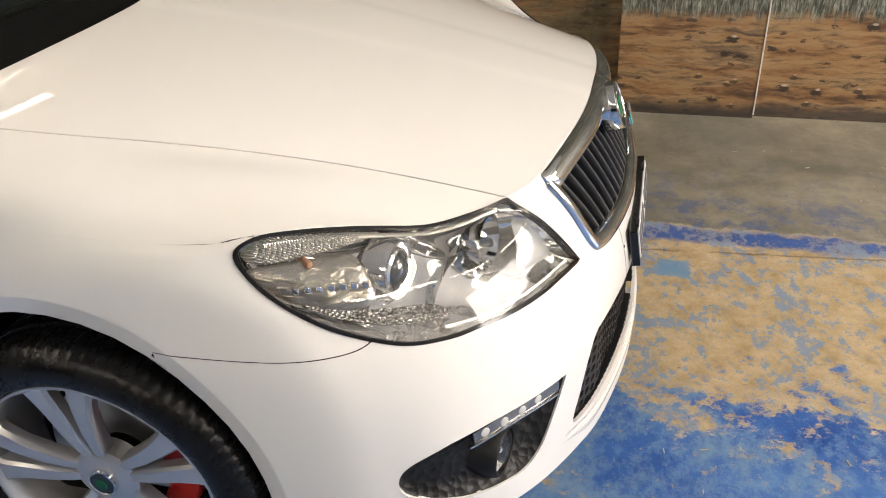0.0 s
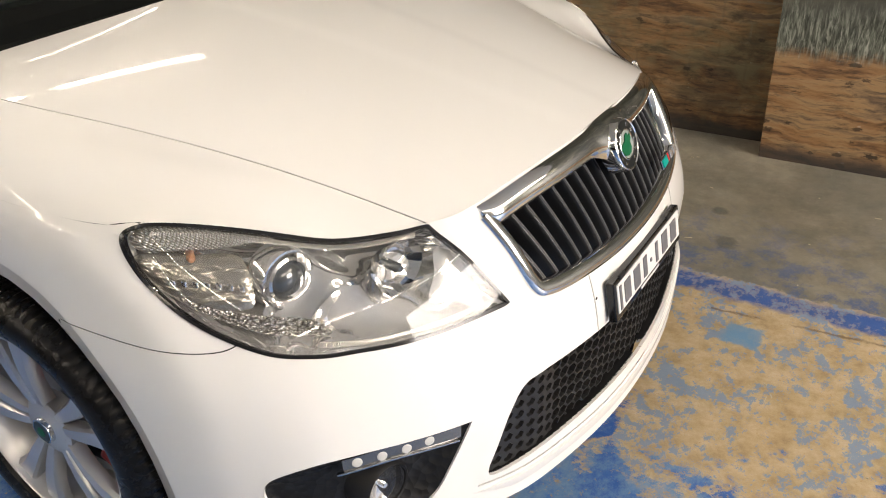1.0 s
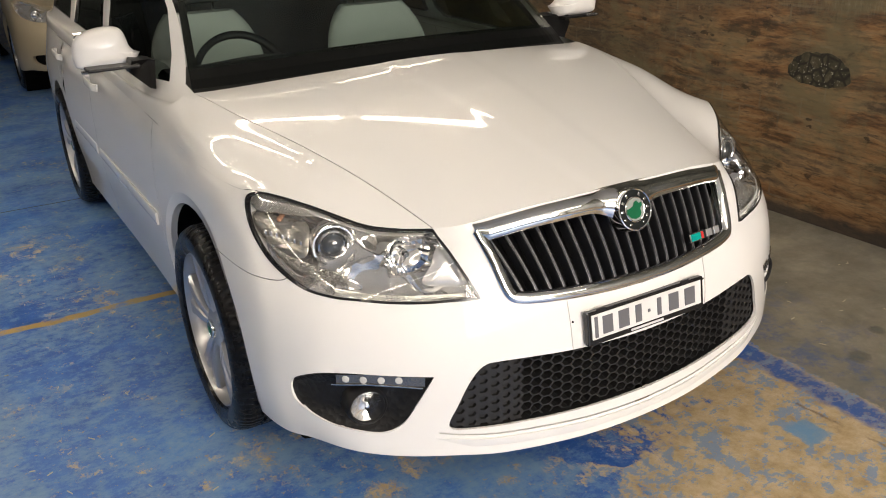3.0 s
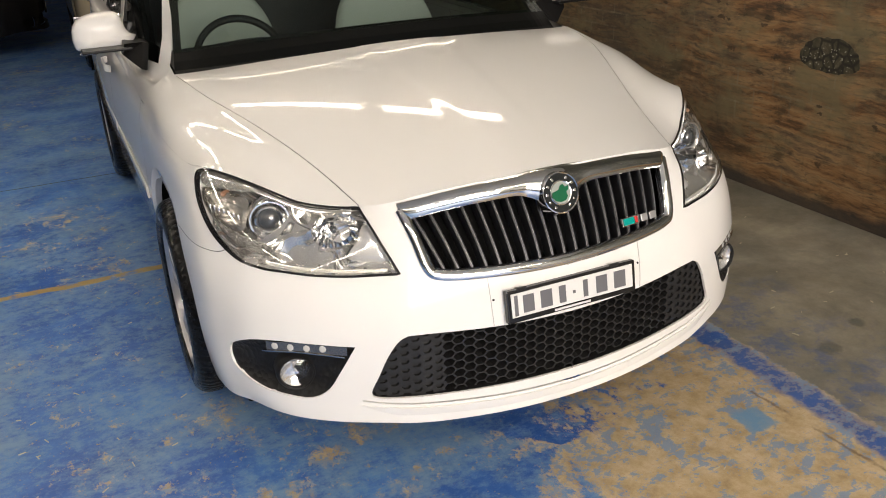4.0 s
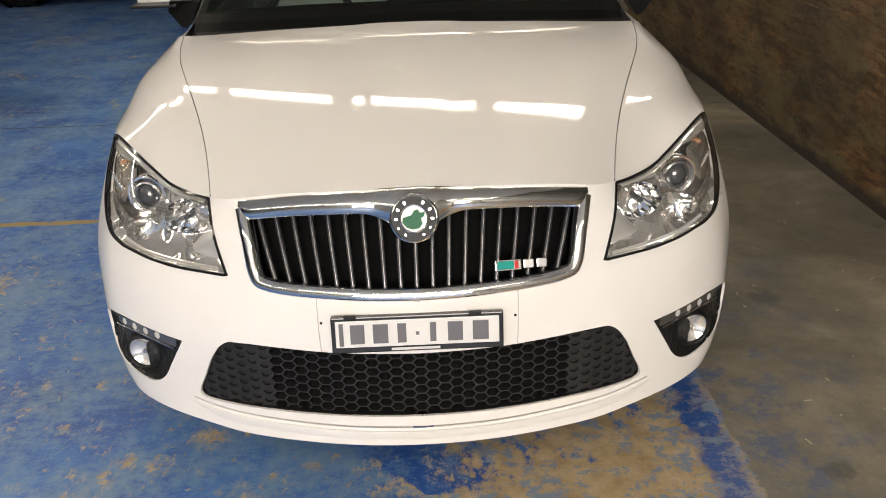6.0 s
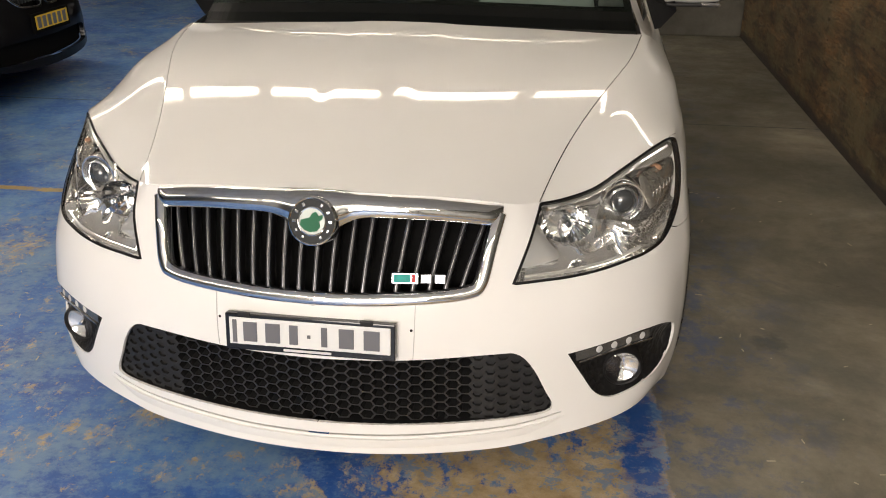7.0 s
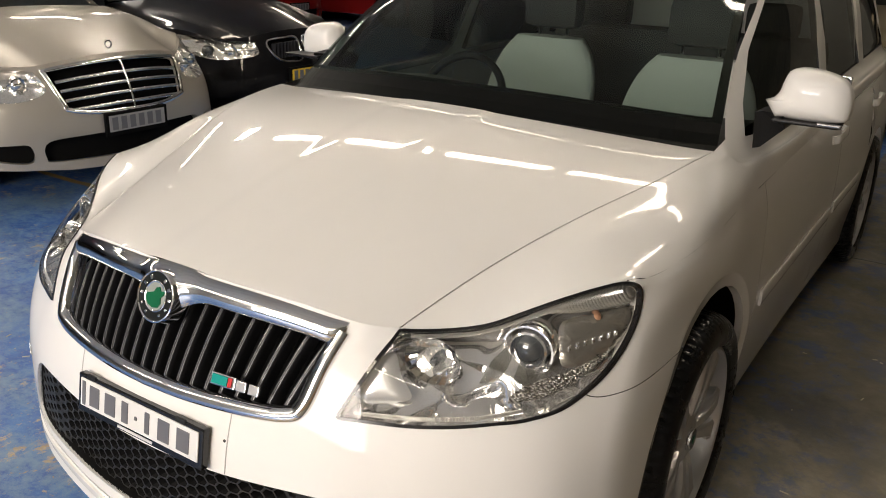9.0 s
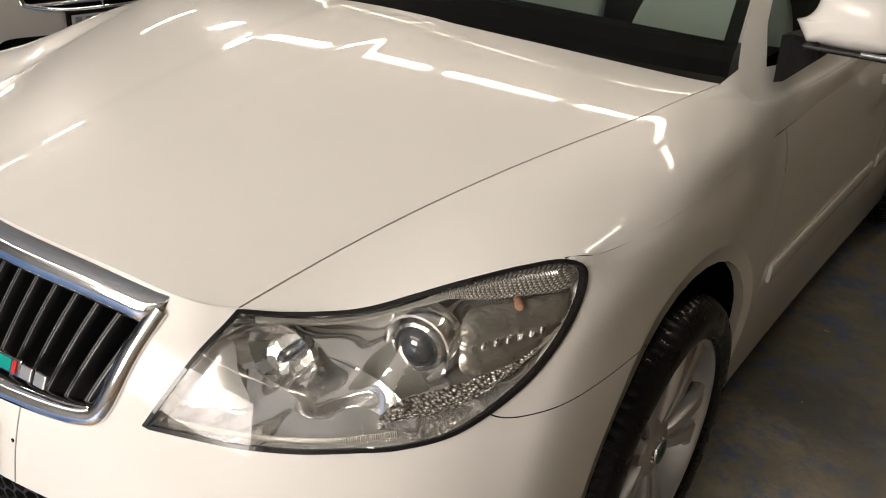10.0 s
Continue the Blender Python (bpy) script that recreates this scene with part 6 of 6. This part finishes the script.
def other_car(label, coat, m, size, head, grille_kind, plate_mat, estate=False, spokes=5):
    """A parked saloon from the same kind of sheets, with its own nose."""
    sx, sy, sz = size
    k3 = np.array((sx, sy, sz))
    sk = Sheet([[p * k3 for p in col] for col in skirt_cage()], True)
    tp = Sheet([[np.array(TOP_ROWS[r][c]) * k3 for r in range(5)] for c in range(8)], True)
    up = Sheet([[np.array(p) * k3 for p in row] for row in UPPER_ROWS])
    t = tagged(new("car"), label, "car", "parked cars")
    t.matrix_basis = m
    H = sk.outline([np.array(p) * k3 for p in head], 5)
    arches = []
    for yc in (0.905, 3.46):
        pts = [np.array((0.88, yc + 0.35 * math.cos(a), 0.33 + 0.35 * math.sin(a))) * k3 for a in np.linspace(-0.45, math.pi + 0.45, 16)]
        pts = [pts[0] - (0, 0, 0.2)] + pts + [pts[-1] - (0, 0, 0.2)]
        A = sk.flat(sk.find(pts))
        A[[0, -1], 1] = -0.05
        arches.append(A)
    if grille_kind == "bars":
        gp = [(-0.05, 0, 0.5), (-0.05, 0, 0.5), (0.2, 0.02, 0.505), (0.36, 0.05, 0.53), (0.38, 0.06, 0.56), (0.42, 0.13, 0.71), (0.42, 0.13, 0.74), (0.3, 0.1, 0.76), (-0.05, 0.08, 0.77), (-0.05, 0.08, 0.77)]
    elif grille_kind == "twin":
        gp = [(0.03, 0, 0.6), (0.12, 0.0, 0.59), (0.24, 0.02, 0.61), (0.3, 0.06, 0.68), (0.29, 0.09, 0.74), (0.15, 0.06, 0.76), (0.04, 0.05, 0.76), (0.025, 0.03, 0.68)]
    else:
        gp = [(-0.05, 0, 0.56), (-0.05, 0, 0.56), (0.3, 0.04, 0.57), (0.36, 0.08, 0.64), (0.34, 0.1, 0.71), (-0.05, 0.04, 0.73), (-0.05, 0.04, 0.73)]
    G = sk.outline([np.array(p) * k3 for p in gp], 5)
    I = sk.outline([np.array(p) * k3 for p in ((-0.05, -0.05, 0.26), (-0.05, -0.05, 0.26), (0.45, 0.02, 0.27), (0.52, 0.04, 0.3), (0.5, 0.03, 0.385), (0.3, -0.02, 0.4), (-0.05, -0.05, 0.4), (-0.05, -0.05, 0.4))], 5)
    K = sk.outline([np.array(p) * k3 for p in ((0.58, 0.08, 0.28), (0.7, 0.14, 0.29), (0.76, 0.2, 0.32), (0.76, 0.2, 0.37), (0.66, 0.12, 0.38), (0.58, 0.08, 0.37))], 5)
    holes = [H, G, I, K] + arches
    half = merge(sk.mesh(0, 16, 0.05, holes), *[sk.rim(L, 0.03) for L in holes])
    part("body", merge(half, flip(half)), coat, t)
    half = tp.mesh(0, 7, 0.05, [])
    part("bonnet", merge(half, flip(half)), coat, t)
    wins = [W_FRONT, W_REAR, W_BACK]
    wf = [up.flat(UPPER.unflat(L)) for L in wins]
    half = up.mesh(0, 5, 0.07, wf)
    part("roof", merge(half, flip(half)), coat, t)
    for L in wf:
        g = up.mesh(0, 5, 0.1, [], only=L, offset=-0.008)
        part("side_window", g, FARGLASS, t)
        part("side_window", flip(g), FARGLASS, t)
    ws = np.array([base * (1 - q) + head_line * q for q in np.linspace(0, 1, 6)]) * k3
    smooth(part("windscreen", grid_mesh(ws), FARGLASS, t, "dark windscreen glass"))
    for q in (I, K):
        bk = sk.mesh(0, 8, 0.06, [], only=q, offset=-0.04)
        part("intake", bk, VOID, t)
        part("intake", flip(bk), VOID, t)
    bk = sk.mesh(0, 8, 0.06, [], only=G, offset=-0.05)
    part("grille_back", merge(bk, flip(bk)), VOID, t)
    for sd in (1, -1):
        def push(P, N, V):
            return P + np.array([-0.2, 0.95, 0]) * (0.004 + 0.05 * depth_from_edge(H, V, 0.05))[:, None]
        d = own_normals(sk.mesh(0, 9, 0.03, [], only=H, push=push))
        cv = sk.mesh(0, 9, 0.03, [], only=H, offset=0.001)
        lamp = part("headlamp", d if sd > 0 else flip(d), SATIN, t, "clear headlamp")
        part("cover", cv if sd > 0 else flip(cv), CLEAR, lamp).visible_shadow = False
        for px in (0.55, 0.67):
            c = sk.at(*sk.find([np.array((px, 0.1 + (px - 0.5) * 0.8, 0.68)) * k3])[0])[0] + (0, 0.03, 0)
            d = disc_face([(0, 0.02), (0.02, 0.015), (0.034, 0.0), (0.04, 0.006), (0.047, -0.02)], Vector(c * (sd, 1, 1)), (0.1 * sd, -1, 0), 24)
            smooth(part("lamp_unit", d, CHROME if grille_kind != "twin" or px < 0.6 else LENS, lamp))
    av = sk.unflat(G)
    L, N = sk.at(av[:, 0], av[:, 1]), sk.normal(av[:, 0], av[:, 1])
    if grille_kind == "twin":
        for sd in (1, -1):
            smooth(part("grille_ring", sweep(L * (sd, 1, 1), rounded(0.016, 0.02), N * (sd, 1, 1), True), CHROME, t))
            for k in range(8):
                x = 0.045 + 0.031 * k
                q = sk.at(*sk.find([np.array((x, 0.03, 0.68)) * k3])[0])[0]
                part("slat", boxmesh((sd * q[0] - 0.003, q[1] - 0.005, q[2] - 0.06), (sd * q[0] + 0.003, q[1] + 0.03, q[2] + 0.05)), DARKSLAT, t)
    else:
        keep = L[:, 0] > 0.01
        Lk, Nk = L[keep], N[keep]
        o = np.argsort(np.unwrap(np.arctan2(Lk[:, 2] - Lk[:, 2].mean(), Lk[:, 0])))
        full = np.concatenate([Lk[o], (Lk[o] * (-1, 1, 1))[::-1]])
        fn = np.concatenate([Nk[o], (Nk[o] * (-1, 1, 1))[::-1]])
        smooth(part("grille_ring", sweep(full, rounded(0.024, 0.02), fn, True), CHROME, t, "chrome grille frame"))
        for k in range(4):
            z = (0.545 + 0.052 * k) if grille_kind == "bars" else (0.585 + 0.036 * k)
            w = np.interp(z, [0.5, 0.74], [0.36, 0.41]) if grille_kind == "bars" else 0.33
            av2 = sk.find([np.array((x, np.interp(z, [0.5, 0.8], [-0.02, 0.09]), z)) * k3 for x in np.linspace(0, w, 7)])
            P = sk.at(av2[:, 0], av2[:, 1])
            n2 = sk.normal(av2[:, 0], av2[:, 1])
            P = P - n2 * 0.008
            smooth(part("grille_bar", sweep(both(P), rounded(0.02, 0.02), both(n2)), DULLCHROME, t))
        if grille_kind == "bars":
            av2 = sk.find([np.array((0, np.interp(z, [0.5, 0.8], [-0.02, 0.09]), z)) * k3 for z in np.linspace(0.51, 0.76, 6)])
            smooth(part("centre_bar", sweep(sk.at(av2[:, 0], av2[:, 1]), rounded(0.014, 0.03), sk.normal(av2[:, 0], av2[:, 1])), CHROME, t))
            part("bonnet_ornament", lathe([(0.018, -0.003), (0.023, -0.003), (0.023, 0.003), (0.018, 0.003)], n=24, m=pose(0, 0.14 * sy, 0.855 * sz, 0, 0, 90)), CHROME, t, "small chrome ring ornament")
    q = -0.05 * sy
    pz = (0.445 if grille_kind != "twin" else 0.5) * sz
    pl = part("number_plate", boxmesh((-0.186, q - 0.012, pz - 0.045), (0.186, q, pz + 0.045), 0.003), plate_mat, t, "number plate with plain bars")
    part("plate_frame", boxmesh((-0.205, q - 0.01, pz - 0.068), (0.205, q + 0.01, pz + 0.06), 0.003), VOID, pl)
    for k in range(6):
        x = -0.15 + 0.058 * k
        part("bar", boxmesh((x - 0.018, q - 0.015, pz - 0.035), (x + 0.018, q - 0.011, pz + 0.035)), INK, pl)
    for yc in (HUB[0], HUB[0] + 2.578):
        for sd in (1, -1):
            far_wheel(t, pose(sd * 0.85 * sx, yc * sy, 0.318, 0, 0, 0 if sd > 0 else 180), spokes)
            c = pose(sd * 0.84 * sx, yc * sy, 0.33, 0, 0, 0 if sd > 0 else 180)
            part("arch_liner", lathe([(0.36, 0.0), (0.36, -0.25), (0, -0.25)], n=24, m=c), VOID, t)
    part("floor_pan", boxmesh((-0.75 * sx, 0.4, 0.2), (0.75 * sx, 4.3 * sy, 0.26), 0.02), VOID, t)
    for sd in (1, -1):
        smooth(part("mirror", boxmesh((sd * 0.93 - 0.1, 1.36 * sy, 1.0 * sz), (sd * 0.93 + 0.1, 1.46 * sy, 1.12 * sz), 0.04), coat, t))
    tailgate(up, 1.0, coat, t)
    return t


head_line = head


def far_wheel(parent, m, spokes):
    hub = smooth(part("wheel", lathe([(0, 0.0), (0.05, -0.003), (0.06, -0.02), (0.06, -0.06)], n=24), ALLOY, parent, "silver alloy wheel"))
    hub.matrix_basis = m
    smooth(part("tyre", lathe([(0.225, 0.0), (0.24, 0.014), (0.28, 0.016), (0.305, 0.004), (0.318, -0.03), (0.318, -0.19), (0.3, -0.215), (0.22, -0.2)], n=48), RUBBER, hub))
    smooth(part("rim", lathe([(0.23, -0.002), (0.222, 0.005), (0.214, -0.004), (0.2, -0.06), (0.19, -0.15)], n=48), DULLCHROME, hub))
    # near-black disc stands in for the dark between the spokes
    part("wheel_back", lathe([(0, -0.115), (0.192, -0.115), (0.192, -0.12)], n=32), VOID, hub)
    part("brake_disc", lathe([(0.05, -0.09), (0.15, -0.09), (0.15, -0.11)], n=32), DISC, hub)
    for k in range(spokes):
        bm = bmesh.new()
        for lean in (-7, 7):
            box(bm, (-0.03, 0.03, -0.011), (-0.004, 0.222, 0.011), 0.005, pose(0, 0, 0, 360 / spokes * k + 18 + lean, 0, 0))
        smooth(part("spoke", bm, ALLOY, hub))


LAMP_WIDE = [(0.47, 0.15, 0.745), (0.47, 0.15, 0.745), (0.6, 0.26, 0.775), (0.72, 0.4, 0.8), (0.8, 0.5, 0.8), (0.825, 0.5, 0.74), (0.81, 0.36, 0.66), (0.74, 0.23, 0.61), (0.62, 0.12, 0.6), (0.5, 0.08, 0.62), (0.45, 0.08, 0.66)]
LAMP_SLIM = [(0.38, 0.12, 0.735), (0.38, 0.12, 0.735), (0.55, 0.22, 0.755), (0.7, 0.37, 0.785), (0.8, 0.5, 0.8), (0.83, 0.52, 0.77), (0.8, 0.36, 0.69), (0.7, 0.2, 0.645), (0.55, 0.11, 0.64), (0.4, 0.07, 0.66)]
other_car("silver saloon with barred chrome grille, nose towards the white car", SILVER, pose(-2.78, 2.03, 0, 0, 0, 90), (0.99, 1.0, 0.98), LAMP_WIDE, "bars", WHITEPLATE)
other_car("black saloon with twin oval grille and yellow plate", BLACKPAINT, pose(-3.0, 3.72, 0, 0, 0, 90), (0.98, 1.0, 0.98), LAMP_SLIM, "twin", YELLOWPLATE)
other_car("black saloon with five-spoke alloy wheels, seen from its side", BLACKPAINT, pose(-1.1, 9.35, 0, 0, 0, 90), (0.99, 1.0, 0.97), LAMP_WIDE, "plain", WHITEPLATE)
other_car("champagne car parked behind the white estate", CHAMPAGNE, pose(0.06, 6.4, 0, 0, 0, 0), (0.99, 1.0, 1.02), LAMP_SLIM, "plain", WHITEPLATE)
other_car("red saloon at the far side of the garage", REDPAINT, pose(-6.6, 11.6, 0, 0, 0, 90), (0.99, 1.0, 0.99), LAMP_SLIM, "plain", WHITEPLATE)
other_car("red saloon parked beside the other red car", REDPAINT, pose(-7.6, 8.6, 0, 0, 0, 90), (0.99, 1.0, 0.99), LAMP_WIDE, "plain", WHITEPLATE)

# concrete block at the end of the aisle
structure("pier_base", boxmesh((1.0, 6.3, 0), (2.02, 7.4, 0.32), 0.02), CONCRETE, "low concrete block at the aisle's end", "wall")
structure("pier", boxmesh((1.02, 6.35, 0.32), (2.02, 7.4, 3.5), 0.01), CONCRETE, "concrete pier above the block", "pillar")
# a dark oval with pale dots painted on the wall
PATCHPAINT = mat("patch_paint", (0.045, 0.045, 0.034), 0.7)
nt, bs = nodes_of(PATCHPAINT)
cells = add(nt, "ShaderNodeTexVoronoi", Scale=19.0)
cells.feature = "DISTANCE_TO_EDGE"
nt.links.new(coords(nt), cells.inputs["Vector"])
shell = ramp(nt, noise_tex(nt, coords(nt), 26.0, 8.0, 0.75), [(0.35, (0.03, 0.027, 0.017)), (0.55, (0.075, 0.066, 0.04)), (0.7, (0.16, 0.14, 0.09))])
joint = ramp(nt, cells.outputs["Distance"], [(0.05, (0.9,)), (0.16, (0.0,))])
nt.links.new(mix(nt, joint, shell, (0.014, 0.013, 0.01)), bs.inputs["Base Color"])
random.seed(3)
blob = bmesh.new()
ring = [blob.verts.new((2.0165, 0.99 + 0.165 * math.cos(k * 0.1309) * random.uniform(0.95, 1.04), 0.7 + (0.105 if k < 24 else 0.05) * math.sin(k * 0.1309) * random.uniform(0.94, 1.05))) for k in range(48)]
face = blob.faces.new(ring[::-1])
bmesh.ops.extrude_face_region(blob, geom=[face])
for v in ring:
    v.co.x = 2.0205
oval = tagged(part("painted_patch", blob, PATCHPAINT), "dark painted patch with pale dots on the wall", "mural patch")
random.seed(5)
for k in range(70):
    row = k % 5
    a, r = random.uniform(0, 6.28), (0.03, 0.055, 0.078, 0.1, 0.112)[row] + random.uniform(-0.006, 0.006)
    part("dot", disc_face([(0, 0.003), (random.uniform(0.0015, 0.0036), 0.002)], (2.0155, 0.99 + 1.3 * r * math.cos(a), 0.715 + 0.5 * r * math.sin(a)), (-1, 0, 0), 8), mat("dot_paint", (0.35, 0.34, 0.26), 0.7) if k == 0 else bpy.data.materials["dot_paint"], oval)
# straw and grit on the floor
bm = bmesh.new()
for k in range(280):
    x, y, l, a = random.uniform(-2.0, 1.8), random.uniform(-1.8, 2.5), random.uniform(0.004, 0.026), random.uniform(0, 180)
    if -0.9 < x < 0.9 and y > -0.1:
        x += 1.9 if x > 0 else -1.0
    if x > 1.8:
        continue
    box(bm, (-l / 2, -0.0012, 0.0), (l / 2, 0.0012, 0.0025), 0.0, pose(x, y, 0.0005, 0, 0, a))
tagged(part("floor_litter", bm, mat("straw", (0.5, 0.45, 0.33), 0.7)), "pale straw bits and grit scattered on the floor", "litter", "", "stuff")
